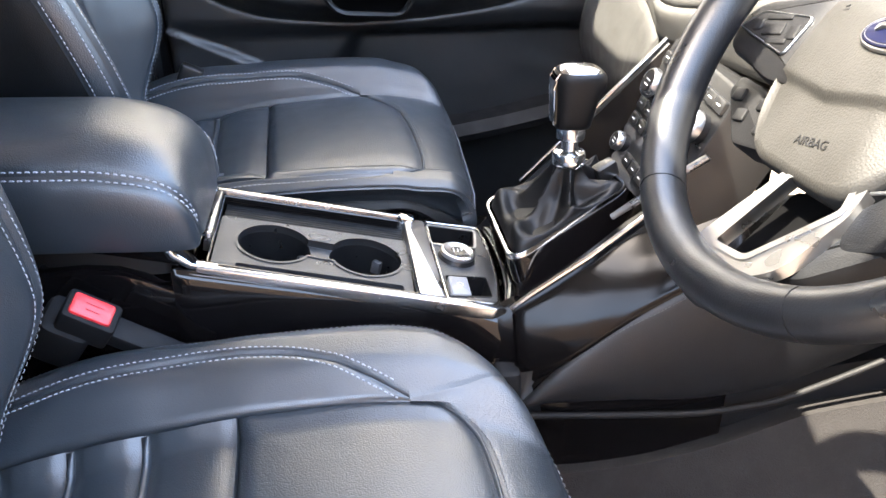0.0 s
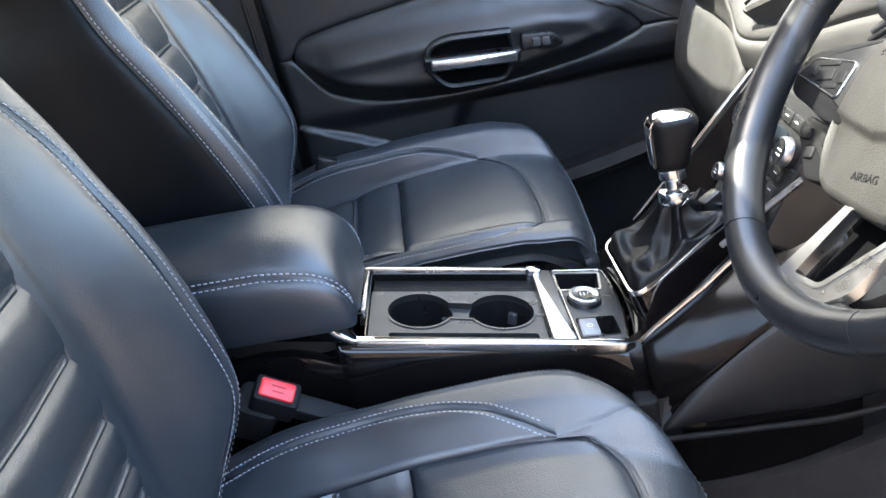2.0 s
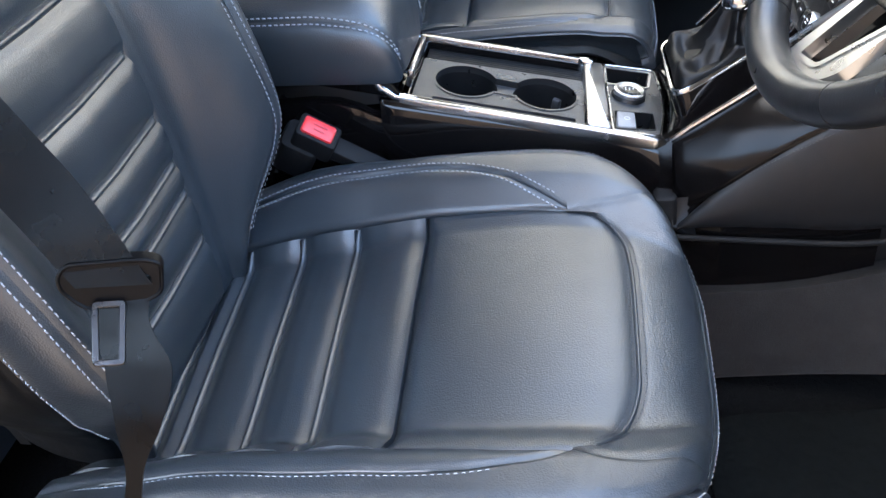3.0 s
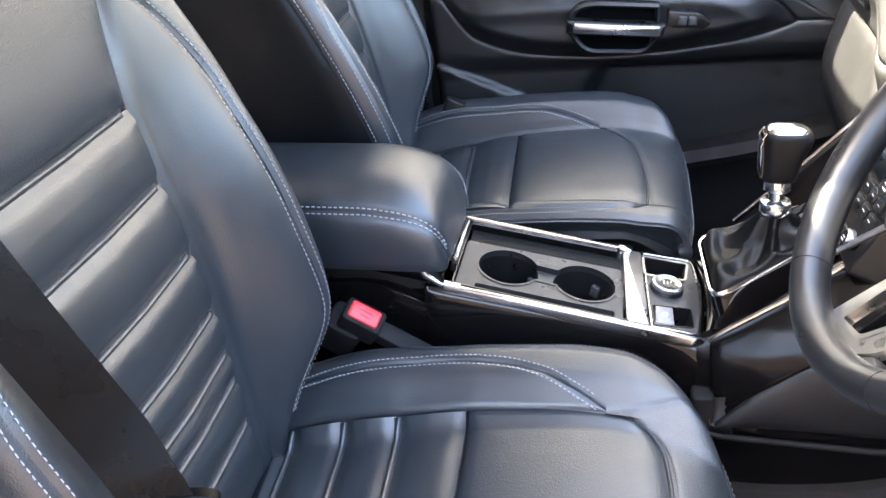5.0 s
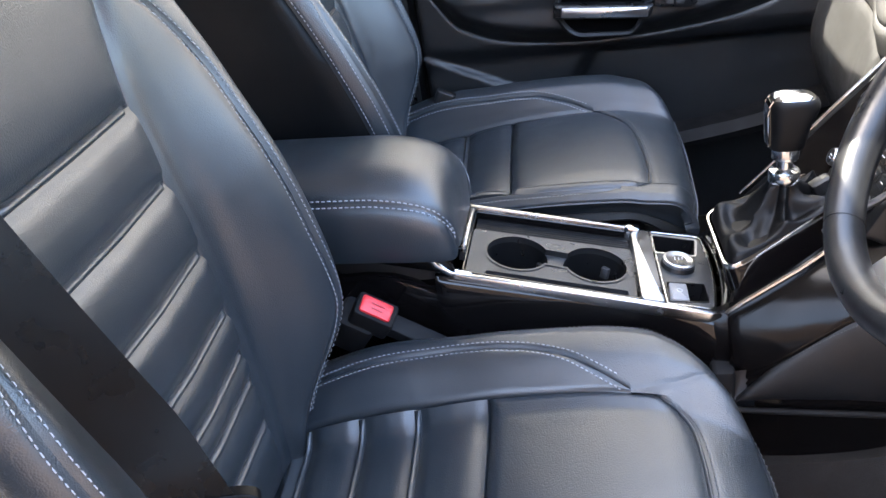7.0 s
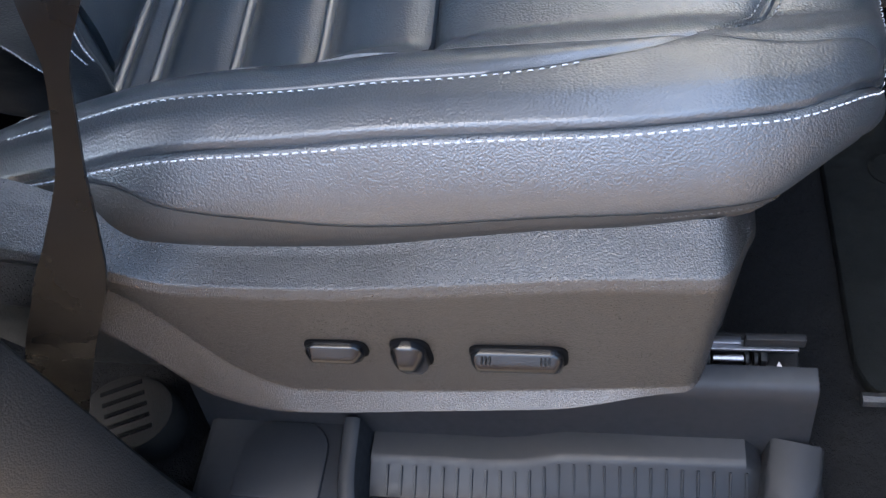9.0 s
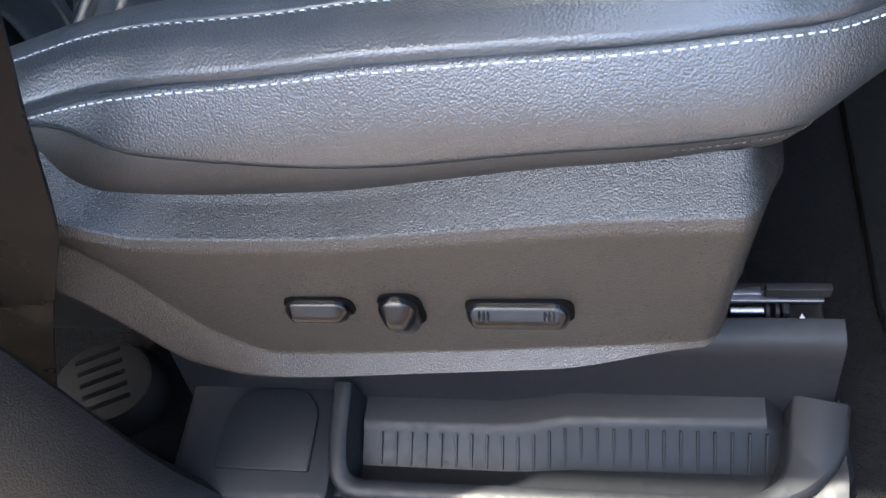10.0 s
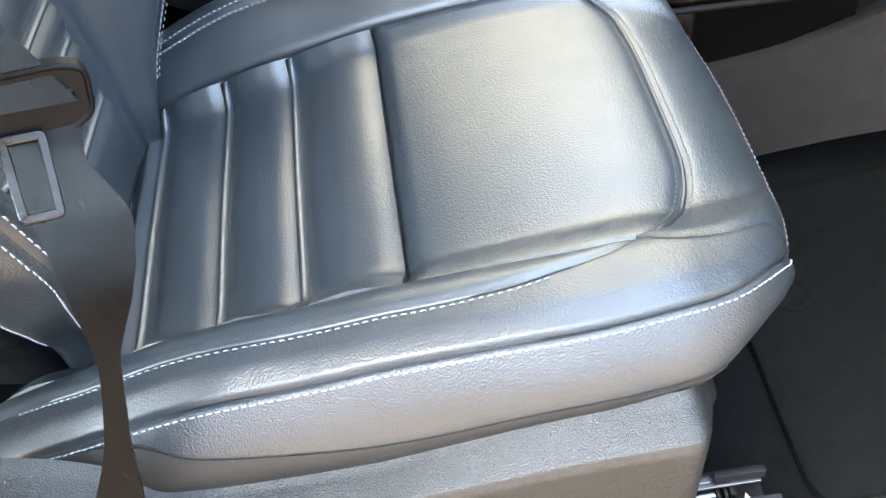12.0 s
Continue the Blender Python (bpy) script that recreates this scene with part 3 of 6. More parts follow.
# side trim of the driver seat with three switches
T_TOP = curve([-0.46, -0.35, -0.314, -0.285, -0.216, -0.158, -0.097, -0.012, 0.061], [0.350, 0.315, 0.292, 0.267, 0.257, 0.258, 0.266, 0.275, 0.274])
T_MID = curve([-0.46, -0.35, -0.303, -0.264, -0.181, -0.092, -0.003, 0.075], [0.305, 0.285, 0.264, 0.249, 0.246, 0.252, 0.260, 0.261])
T_FLOW = curve([-0.46, -0.35, -0.318, -0.296, -0.280, -0.261, -0.229, -0.117, -0.039, 0.075], [0.292, 0.272, 0.251, 0.220, 0.178, 0.137, 0.112, 0.118, 0.126, 0.140])
T_BAND = curve([-0.46, -0.37, -0.334, -0.314, -0.290, -0.242, -0.118, -0.022, 0.075], [0.262, 0.240, 0.211, 0.172, 0.116, 0.095, 0.108, 0.121, 0.137])
T_LOW = curve([-0.46, -0.328, -0.198, -0.123, -0.03, 0.075], [0.080, 0.078, 0.078, 0.082, 0.098, 0.122])


def trim_surface(x, h):
    """h runs 0 to 1 from the lower lip to the top lip."""
    x, h = np.broadcast_arrays(np.asarray(x, float), np.asarray(h, float))
    lo, ba, fl, mi, to = T_LOW(x), T_BAND(x), T_FLOW(x), T_MID(x), T_TOP(x)
    kz = [0.0, 0.06, 0.22, 0.36, 0.66, 0.72, 0.94, 1.0]
    lo = np.minimum(lo, ba - 0.004)
    zs = np.stack([lo - 0.010, lo, ba, np.maximum(fl, ba + 0.003), np.maximum(mi - 0.004, fl + 0.004), np.maximum(mi + 0.004, fl + 0.010), to - 0.004, to], -1)
    out = np.array([-0.250, -0.276, -0.3190, -0.3080, -0.3110, -0.3080, -0.286, -0.276])
    ys = out + 0 * zs
    ys[..., 2] += 0.009 * step(-0.05, 0.05, x)
    i = np.clip(np.searchsorted(kz, h, side="right") - 1, 0, 6)
    k0, k1 = np.take(kz, i), np.take(kz, i + 1)
    t = (h - k0) / (k1 - k0)
    pick = lambda arr, j: np.take_along_axis(arr, j[..., None], -1)[..., 0]
    z = pick(zs, i) * (1 - t) + pick(zs, i + 1) * t
    y = pick(ys, i) * (1 - t) + pick(ys, i + 1) * t
    wrap = step(0.044, 0.083, x) ** 2
    lean = 0.013 * np.clip((0.26 - z) / 0.18, 0, 1) * step(-0.04, 0.07, x)
    return np.stack([x - lean - 0.004 * wrap, y + wrap * 0.050, z - 0.022 * wrap * step(0.21, 0.27, z)], -1)


patch("side_trim", trim_surface, -0.46, 0.081, 0.0, 1.0, 110, 90, PLASTIC, driver_seat, (-0.15, 0.0, 0.18), groove=0, skirt=0.02, label="grained dark plastic side trim with switches")
front_end = box(-0.02, 0.050, -0.25, -0.20, 0.12, 0.23, 0.01)
part("trim_end", front_end, PLASTIC, driver_seat)


def switch(name, cx, cz, w, h, depth, corner, crest, y=-0.3095):
    """A rocker switch: crest is the crest's height above the middle, as a share of the switch's height, and how much of the width it spans."""
    up, span = crest
    nx, nz = 41, 31
    a = np.sin(np.linspace(-1, 1, nx) * np.pi / 2) * 0.5 + np.linspace(-1, 1, nx) * 0.5
    c = np.sin(np.linspace(-1, 1, nz) * np.pi / 2) * 0.5 + np.linspace(-1, 1, nz) * 0.5
    A, C = np.meshgrid(a, c, indexing="ij")
    over = np.clip((np.abs(C) * h / 2 - (h / 2 - corner)) / corner, 0, 1)
    X = A * (w / 2 - corner * (1 - np.sqrt(1 - over ** 2 * 0.999)))
    Z = C * h / 2
    v = C / 2
    rise = np.where(v > up, 1 - 0.62 * ((v - up) / (0.5 - up)), 1 - 0.50 * ((up - v) / (0.5 + up)) ** 1.3)
    rise = rise - 0.06 * np.exp(-((v - up) / 0.05) ** 2)
    ends = np.clip((np.abs(X) / (w / 2) - span) / (1 - span), 0, 1)
    rise = rise * (1 - 0.62 * ends ** 1.6)
    edge = np.minimum(1 - np.abs(A), 1 - np.abs(C))
    Y = y - depth * rise * np.clip(edge / 0.04, 0, 1) ** 0.5
    V = np.stack([cx + X, Y, cz + Z], -1).reshape(-1, 3)
    idx = np.arange(nx * nz).reshape(nx, nz)
    F = [(idx[i, j], idx[i + 1, j], idx[i + 1, j + 1], idx[i, j + 1]) for i in range(nx - 1) for j in range(nz - 1)]
    sw = link_mesh(name, list(V), F, SWITCH, driver_seat, "smooth black plastic seat switch", sharp=60)
    out = ring_round([(-w / 2 - 0.001, -h / 2 - 0.0005), (w / 2 + 0.001, -h / 2 - 0.0005), (w / 2 + 0.001, h / 2 + 0.0015), (-w / 2 - 0.001, h / 2 + 0.0015)], corner, 7)
    part("switch_gap", slab(out, -0.002, 0.0008, 0.0003, pose(cx + 0.0008, y - 0.0008, cz, 90, 0, 0)), RECESS_SHADE, sw)
    return sw


switch("lumbar_switch", -0.181, 0.181, 0.041, 0.019, 0.012, 0.009, (0.06, 0.62))
switch("recline_switch", -0.131, 0.178, 0.024, 0.034, 0.016, 0.011, (0.16, 0.30))
slide = switch("slide_switch", -0.062, 0.177, 0.060, 0.023, 0.013, 0.009, (0.13, 0.78))
for dx in (-0.021, -0.0185, -0.016, 0.016, 0.0185, 0.021):
    part("grip_line", box(dx - 0.0625, dx - 0.0615, -0.3205, -0.3160, 0.1835, 0.1870, 0.0001, None), PANEL_DARK, slide)

# seat rail and its cover
rail = part("seat_rail", box(-0.30, 0.134, -0.250, -0.212, 0.020, 0.038, 0.003), PANEL_DARK, driver_seat, "dark steel seat runner with a pale arrow mark")
part("rail_cap", box(0.092, 0.135, -0.234, -0.228, 0.059, 0.069, 0.001), PANEL_DARK, rail, "black end cap")
part("rail_web", box(0.00, 0.132, -0.228, -0.222, 0.036, 0.059, 0.001), PANEL_DARK, rail)
part("rail_lip", box(0.02, 0.131, -0.2365, -0.224, 0.0555, 0.0580, 0.0006), STEEL, rail, "bright steel rail edge")
part("rail_lip", box(0.02, 0.090, -0.2325, -0.226, 0.0590, 0.0605, 0.0006), STEEL, rail)
part("roller", tube([(0.070, -0.238, 0.047), (0.092, -0.238, 0.047)], 0.0045, 12), STEEL, rail)
for rx in (0.0665, 0.0945, 0.1010):
    part("roller_flange", tube([(rx - 0.0012, -0.238, 0.046), (rx + 0.0012, -0.238, 0.046)], 0.0070, 12), PANEL_DARK, rail)
part("rail_clip", box(0.104, 0.109, -0.243, -0.232, 0.040, 0.053, 0.001), PANEL_DARK, rail)
part("arrow_mark", slab([(0.115, -0.244), (0.124, -0.2435), (0.121, -0.240), (0.119, -0.236)], 0.0385, 0.0400, 0.0003), PALE_LEGEND, rail)


# ---- centre console ----
console = thing("center_console", "glossy dark centre console with chrome framed cup holders", "console")
K = pose(0, 0.415, 0.335, 0, 13.2, 0)     # the console's sloping deck


def section(x, near, far, top, side, low, bulge=0.0):
    """A ring of (y, z) at x: near foot, near belly, near shoulder, far shoulder, far foot."""
    return [(x, near - bulge, low), (x, near - bulge, side), (x, near - 0.006, top - 0.03), (x, near, top - 0.008), (x, near + 0.006, top - 0.004),
            (x, far - 0.006, top - 0.004), (x, far, top - 0.01), (x, far + 0.004, side), (x, far + 0.004, low)]


body = loft([section(-0.75, 0.325, 0.515, 0.36, 0.25, -0.03), section(-0.30, 0.322, 0.512, 0.386, 0.26, -0.03),
             section(-0.20, 0.322, 0.512, 0.352, 0.24, -0.03, 0.004)], smooth_rows=4)
part("console_body", body, PIANO, console, "high gloss brown-black side panel")
side_near = lambda x, h: np.stack([x + 0 * h, 0.322 - 0.018 * np.sin(np.pi * np.clip(h, 0, 1) * 0.9) - 0.045 * step(0.05, 0.24, x) * np.abs(1 - h) ** 0.7, 0.14 + (0.331 - 0.234 * x - 0.14) * h], -1)
patch("side_panel", side_near, -0.21, 0.155, 0.0, 1.0, 40, 24, PIANO, console, (0, 0.42, 0.2), groove=0.002, w=0.004, skirt=0.01)
side_far = lambda x, h: np.stack([x + 0 * h, 0.510 + 0.012 * step(0.0, 0.15, x) + 0 * h, 0.02 + (0.331 - 0.234 * x - 0.02) * h], -1)
patch("side_panel", side_far, -0.21, 0.155, 0.0, 1.0, 20, 8, PIANO, console, (0, 0.42, 0.2), groove=0.0, skirt=0.01)

# deck: chrome surround, recessed tray with two cup wells, satin cross bar, switch plate
near_rail = ring_round([(-0.190, -0.0965), (0.138, -0.1030), (0.150, -0.0935), (-0.190, -0.0845)], [0.002, 0.004, 0.003, 0.002], 5)
part("deck_rail", slab(near_rail, -0.013, 0.0020, 0.0022, K), RAIL, console, "bright satin silver rail along the deck")
front_x, front_w = curve([-0.102, -0.085, -0.04, 0.0, 0.04, 0.088], [0.1420, 0.1555, 0.1610, 0.1625, 0.1600, 0.1520]), curve([-0.102, -0.07, 0.0, 0.088], [0.0060, 0.0055, 0.0042, 0.0032])
bm = loft([[(float(front_x(y)) + o * float(front_w(y)), y, z) for o, z in ((-1, -0.012), (-1, 0.0005), (-0.6, 0.0024), (0.6, 0.0024), (1, 0.0005), (1, -0.012))] for y in np.linspace(-0.102, 0.088, 24)])
bm.transform(K)
part("deck_rail", bm, RAIL, console, "curved silver end of the deck rail")
far_rail = ring_round([(-0.190, 0.0815), (0.046, 0.0815), (0.044, 0.0905), (-0.190, 0.0905)], 0.002, 4)
part("deck_rail", slab(far_rail, -0.014, 0.0065, 0.0020, K), RAIL, console, "bright satin silver rail along the deck")
tray_in = ring_round([(-0.182, -0.083), (0.052, -0.089), (0.046, 0.082), (-0.182, 0.082)], 0.008, 5)
part("tray_wall", frame_ring(tray_in, 0.003, -0.070, 0.0005, K, 0.0008), PIANO, console)
cups = [(-0.113, -0.0065), (-0.006, -0.009)]
R_CUP = 0.0425
arc = lambda c, a0, a1, n: [(c[0] + R_CUP * math.cos(radians(a)), c[1] + R_CUP * math.sin(radians(a))) for a in np.linspace(a0, a1, n)]
peanut = arc(cups[0], 26, 334, 44) + arc(cups[1], 206, 514, 44)
slot_near = ring_round([(-0.152, -0.079), (0.036, -0.084), (0.036, -0.0615), (-0.152, -0.0595)], 0.004, 4)
plate = ring_round([(-0.178, -0.0805), (0.048, -0.0865), (0.045, 0.044), (-0.178, 0.044)], 0.005, 5)
tray = part("cup_tray", plate_with_holes(plate, [peanut, slot_near], -0.017, -0.008, K), TRAY, console, "grey plastic tray with two joined cup holders", sharp=30)
part("tray_edge", frame_ring(peanut, -0.002, -0.015, -0.0065, K, 0.0008), TRAY, tray)
for cx, cy in cups:
    well = lathe([(R_CUP, -0.0165), (R_CUP - 0.003, -0.05), (R_CUP - 0.006, -0.088), (0.0005, -0.090)], 48, K @ pose(cx, cy, 0), caps=False)
    cw = part("cup_well", well, PLASTIC_PLAIN, tray, "deep dark cup well")
    ang = 25 if cx < -0.1 else 60
    a = radians(ang)
    px, py = cx + (R_CUP - 0.005) * math.cos(a), cy + (R_CUP - 0.005) * math.sin(a)
    part("grip_tab", box(-0.004, 0.004, -0.006, 0.006, -0.046, -0.030, 0.002, K @ pose(px, py, 0, 0, 0, ang)), PLASTIC_GREY, cw)
bridge = arc(cups[0], -26, 26, 9) + arc(cups[1], 154, 206, 9)
part("cup_bridge", slab(bridge, -0.032, -0.0155, 0.001, K), TRAY, tray)
# near-black sheets carry the shade below the cup tray and slot
part("tray_floor", box(-0.178, 0.046, -0.081, 0.080, -0.098, -0.092, 0.002, K), RECESS_SHADE, console)
part("slot_floor", box(-0.154, 0.038, -0.0815, -0.058, -0.040, -0.036, 0.001, K), RECESS_SHADE, console)
for i in range(6):
    b = 0.046 + i * 0.0056
    part("shutter_rib", box(-0.176, 0.044, b, b + 0.0052, -0.020, -0.0105, 0.0006, K), PANEL_DARK, console)
bar_out = ring_round([(0.050, -0.091), (0.080, -0.091), (0.069, 0.086), (0.042, 0.086)], 0.004, 4)
part("cross_bar", slab(bar_out, -0.020, 0.0035, 0.003, K), SATIN, console, "bright satin silver cross bar")
part("bar_end", slab(ring_round([(0.034, 0.078), (0.056, 0.074), (0.056, 0.091), (0.034, 0.0925)], 0.005, 4), -0.012, 0.0085, 0.004, K), CHROME, console)
part("tray_end", slab(ring_round([(-0.1895, -0.040), (-0.1815, -0.040), (-0.1815, 0.066), (-0.1895, 0.066)], 0.002, 4), -0.01, 0.014, 0.002, K), SATIN, console, "upright satin end piece under the armrest")
# the chrome surround climbs at the rear corners to the armrest
for yy in (-0.089, 0.089):
    pts = [(-0.168, yy, 0.0), (-0.195, yy, 0.0), (-0.215, yy - 0.002, 0.010), (-0.228, yy - 0.003, 0.026), (-0.245, yy - 0.003, 0.034), (-0.33, yy - 0.003, 0.036)]
    bm = tube(pts, [0.005, 0.0055, 0.006, 0.006, 0.005, 0.003], 10)
    bm.transform(K)
    part("corner_trim", bm, CHROME, console, "chrome strip rising to the armrest")
    wing = slab(ring_round([(-0.30, 0), (-0.185, 0), (-0.215, 0.030), (-0.30, 0.044)], 0.004, 4), -0.004, 0.004, 0.001, K @ pose(0, yy, 0, 90, 0, 0))
    part("corner_wing", wing, PIANO, console)

# switch plate: coin tray, rotary knob, parking brake switch
sp = ring_round([(0.081, -0.094), (0.143, -0.092), (0.153, 0.0), (0.143, 0.092), (0.070, 0.088)], [0.004, 0.012, 0.08, 0.012, 0.004], 6)
pocket = ring_round([(0.075, 0.032), (0.130, 0.036), (0.135, 0.080), (0.073, 0.078)], 0.004, 4)
knob_hole = circle(0.104, 0.006, 0.0232, 32)
brake = ring_round([(0.084, -0.086), (0.138, -0.076), (0.136, -0.032), (0.083, -0.040)], 0.005, 4)
plate_ob = part("switch_plate", plate_with_holes(sp, [pocket, knob_hole, brake], -0.006, 0.000, K), TRAY, console, "grey plastic switch plate", sharp=30)
for ring in (pocket, brake):
    part("pocket_wall", frame_ring(ring, 0.0016, -0.030, 0.0012, K, 0.0004), PLASTIC_PLAIN, plate_ob)
part("plate_rim", frame_ring(sp, 0.0030, -0.004, 0.0022, K, 0.0008), RAIL, plate_ob, "thin silver rim")
part("pocket_rim", frame_ring(pocket, -0.0022, -0.001, 0.0016, K, 0.0005), SATIN, plate_ob)
# one near-black sheet gives the plate's pockets their shade
part("pocket_floor", slab(ring_round([(0.084, -0.088), (0.140, -0.085), (0.140, 0.082), (0.072, 0.080)], 0.004, 4), -0.036, -0.030, 0.001, K), RECESS_SHADE, console)
KN = K @ pose(0.104, 0.006, 0)
knob = part("rotary_knob", lathe([(0.0228, -0.010), (0.0228, -0.002), (0.0212, 0.000), (0.0212, 0.008), (0.0200, 0.0098), (0.0190, 0.0100), (0, 0.0104)], 48, KN), PLASTIC_PLAIN, console, "round black rotary knob")
part("knob_collar", lathe([(0.0214, 0.0050), (0.0219, 0.0078), (0.0212, 0.0100), (0.0180, 0.0108), (0.0170, 0.0102)], 48, KN), SATIN, knob, "thin silver collar")
for dx, dy, w in ((-0.006, 0.0, 0.009), (-0.001, 0.0, 0.007), (0.004, 0.003, 0.005)):
    part("legend_bar", box(dx - 0.0006, dx + 0.0006, dy - w / 2, dy + w / 2, 0.0102, 0.0108, 0.0002, KN), PALE_LEGEND, knob)
BRAKE_GREY = material("brake_grey", (0.19, 0.19, 0.195), 0.4, bump=[("cells", 1100, -0.0002)])
brake_sw = part("brake_switch", slab(ring_round([(0.087, -0.083), (0.112, -0.079), (0.111, -0.040), (0.087, -0.043)], 0.003, 4), -0.028, 0.003, 0.003, K), BRAKE_GREY, console, "grey parking brake switch")
part("legend_ring", frame_ring(circle(0.100, -0.060, 0.0038, 20), 0.0008, 0.0015, 0.0033, K, 0.0002), PALE_LEGEND, brake_sw)

# gear surround, rising to the dash
G = [(0.158, 0.343, 0.348), (0.150, 0.488, 0.348), (0.285, 0.492, 0.397), (0.297, 0.402, 0.398)]


def quad(a, b, inset=0.0, lift=0.0):
    """A point of the gear surround's plane; a along x, b across, both 0 to 1."""
    p = [np.array(q) for q in G]
    a, b = inset + a * (1 - 2 * inset), inset + b * (1 - 2 * inset)
    q = (p[0] * (1 - a) + p[3] * a) * (1 - b) + (p[1] * (1 - a) + p[2] * a) * b
    n = np.cross(p[3] - p[0], p[1] - p[0])
    return q + lift * n / np.linalg.norm(n)


corner_ring = np.array(ring_round([(0, 0), (1, 0), (1, 1), (0, 1)], 0.16, 9))
ring_len = np.concatenate([[0], np.cumsum(np.linalg.norm(np.roll(corner_ring, -1, 0) - corner_ring, axis=1))])
RING = [tuple(np.interp(u, ring_len, np.append(corner_ring[:, c], corner_ring[0, c])) for c in (0, 1)) for u in np.linspace(0, ring_len[-1], 97)[:-1]]


def gear_ring(scale, lift):
    return [tuple(quad(0.5 + (p[0] - 0.5) * scale, 0.5 + (p[1] - 0.5) * scale, 0, lift)) for p in RING]


bm = loft([gear_ring(1.20, -0.050), gear_ring(1.13, -0.024), gear_ring(1.10, -0.006), gear_ring(1.085, 0.001), gear_ring(1.03, 0.002), gear_ring(1.03, -0.012)], caps=False)
part("gear_base", bm, PIANO, console, "high gloss plinth round the gear lever")
bm = loft([gear_ring(1.075, -0.001), gear_ring(1.07, 0.004), gear_ring(1.055, 0.0065), gear_ring(1.025, 0.006), gear_ring(1.010, 0.002), gear_ring(1.010, -0.01)], caps=False)
part("gear_frame", bm, CHROME, console, "chrome frame round the gear gaiter")
# two curved chrome ribs between deck and gear surround
for k, (rad, mat) in enumerate(((0.0048, CHROME), (0.0045, PIANO))):
    pts = []
    for t in np.linspace(-1, 1, 15):
        pts.append((0.158 + 0.010 * k - 0.014 * t * t + 0.004, 0.415 + t * 0.098, 0.301 + 0.014 * k + 0.004 * (1 - t * t)))
    part("deck_rib", tube(pts, rad, 8), mat, console)
wall = []
for x, near, nz, far, fz, lx, ln, lz in ((0.135, 0.318, 0.300, 0.520, 0.300, 0.135, 0.285, 0.20), (0.170, 0.318, 0.318, 0.522, 0.334, 0.170, 0.275, 0.225),
                                          (0.235, 0.325, 0.356, 0.524, 0.396, 0.235, 0.268, 0.270), (0.30, 0.345, 0.392, 0.524, 0.462, 0.30, 0.270, 0.31), (0.40, 0.35, 0.44, 0.524, 0.565, 0.40, 0.276, 0.36)):
    wall.append([(lx, ln, lz), (x, near - 0.022, nz - 0.050), (x, near - 0.007, nz - 0.008), (x, near, nz), (x, near + 0.012, nz), (x, near + 0.03, nz - 0.035), (x, far - 0.03, fz - 0.035), (x, far - 0.01, fz), (x, far, fz - 0.008), (lx, far + 0.004, 0.0), (lx, far + 0.004, -0.02), (lx, ln, 0.0)])
part("gear_housing", loft(wall, smooth_rows=5), FLANK, console, "high gloss flank sweeping up to the dash")
fl_x = [0.120, 0.170, 0.235, 0.30, 0.40]
fl_ty, fl_tz = curve(fl_x, [0.314, 0.313, 0.320, 0.340, 0.346]), curve(fl_x, [0.292, 0.318, 0.357, 0.393, 0.441])
fl_ly, fl_lz = curve(fl_x, [0.292, 0.276, 0.266, 0.266, 0.272]), curve(fl_x, [0.190, 0.222, 0.276, 0.324, 0.372])
flank = lambda x, h: np.stack([x + 0 * h, fl_ly(x) * (1 - h) + fl_ty(x) * h - 0.010 * np.sin(np.pi * h) ** 0.8, fl_lz(x) * (1 - h) + fl_tz(x) * h], -1)
patch("flank_panel", flank, 0.150, 0.40, 0.0, 1.0, 50, 30, FLANK, console, (0.25, 0.42, 0.25), groove=0.003, w=0.006, skirt=0.02)
for yo, zo, r, mt in ((-0.004, 0.001, 0.0034, RAIL),):
    pts = [(0.150, 0.318 + yo, 0.304), (0.172, 0.318 + yo, 0.322), (0.235, 0.325 + yo, 0.360), (0.30, 0.345 + yo, 0.396), (0.36, 0.348 + yo, 0.428)]
    part("flank_strip", tube(pts, r, 8), mt, console, "thin chrome strip along the flank")
# padded knee panel below the flank, its lip, the recess and the carpeted sweep below
pad_top = curve([0.150, 0.203, 0.271, 0.306, 0.40, 0.62], [0.206, 0.262, 0.315, 0.336, 0.395, 0.50])
pad_low = curve([0.150, 0.18, 0.226, 0.30, 0.359, 0.448, 0.50, 0.62], [0.200, 0.197, 0.193, 0.187, 0.183, 0.190, 0.208, 0.260])
pad = lambda x, h: np.stack([x + 0 * h, 0.272 - 0.012 * np.sin(np.pi * np.clip(h, 0, 1)) ** 0.7 + 0 * x, pad_low(x) + h * (pad_top(x) - pad_low(x))], -1)
patch("knee_pad", pad, 0.152, 0.62, 0.0, 1.0, 60, 24, KNEE, console, (0.3, 0.5, 0.2), groove=0.006, w=0.008, skirt=0.04, label="padded dark grey knee panel")
# added block; its dark colour stands in for the shaded gap here
part("gap_filler", box(0.128, 0.157, 0.268, 0.330, 0.10, 0.246, 0.006), PANEL_DARK, console, "added dark block standing in for the shaded gap")
u = np.linspace(0.175, 0.44, 90)
stitches("stitching", pad, u, np.full_like(u, 0.90), console, (0.3, 0.5, 0.2), pitch=0.0045, length=0.0030, width=0.0004).data.materials[0] = PLASTIC_SOFT
part("pad_lip", tube([(x, 0.262 + 0.012 * float(step(0.16, 0.13, x)), float(pad_low(x)) - 0.006) for x in np.linspace(0.15, 0.62, 40)], 0.0042, 10), PANEL_DARK, console)
low_pad = lambda x, h: np.stack([x + 0 * h, 0.285 + 0.004 * (1 - h) + 0 * x, -0.03 + (0.225 + 0.02 * step(0.42, 0.6, x)) * h], -1)
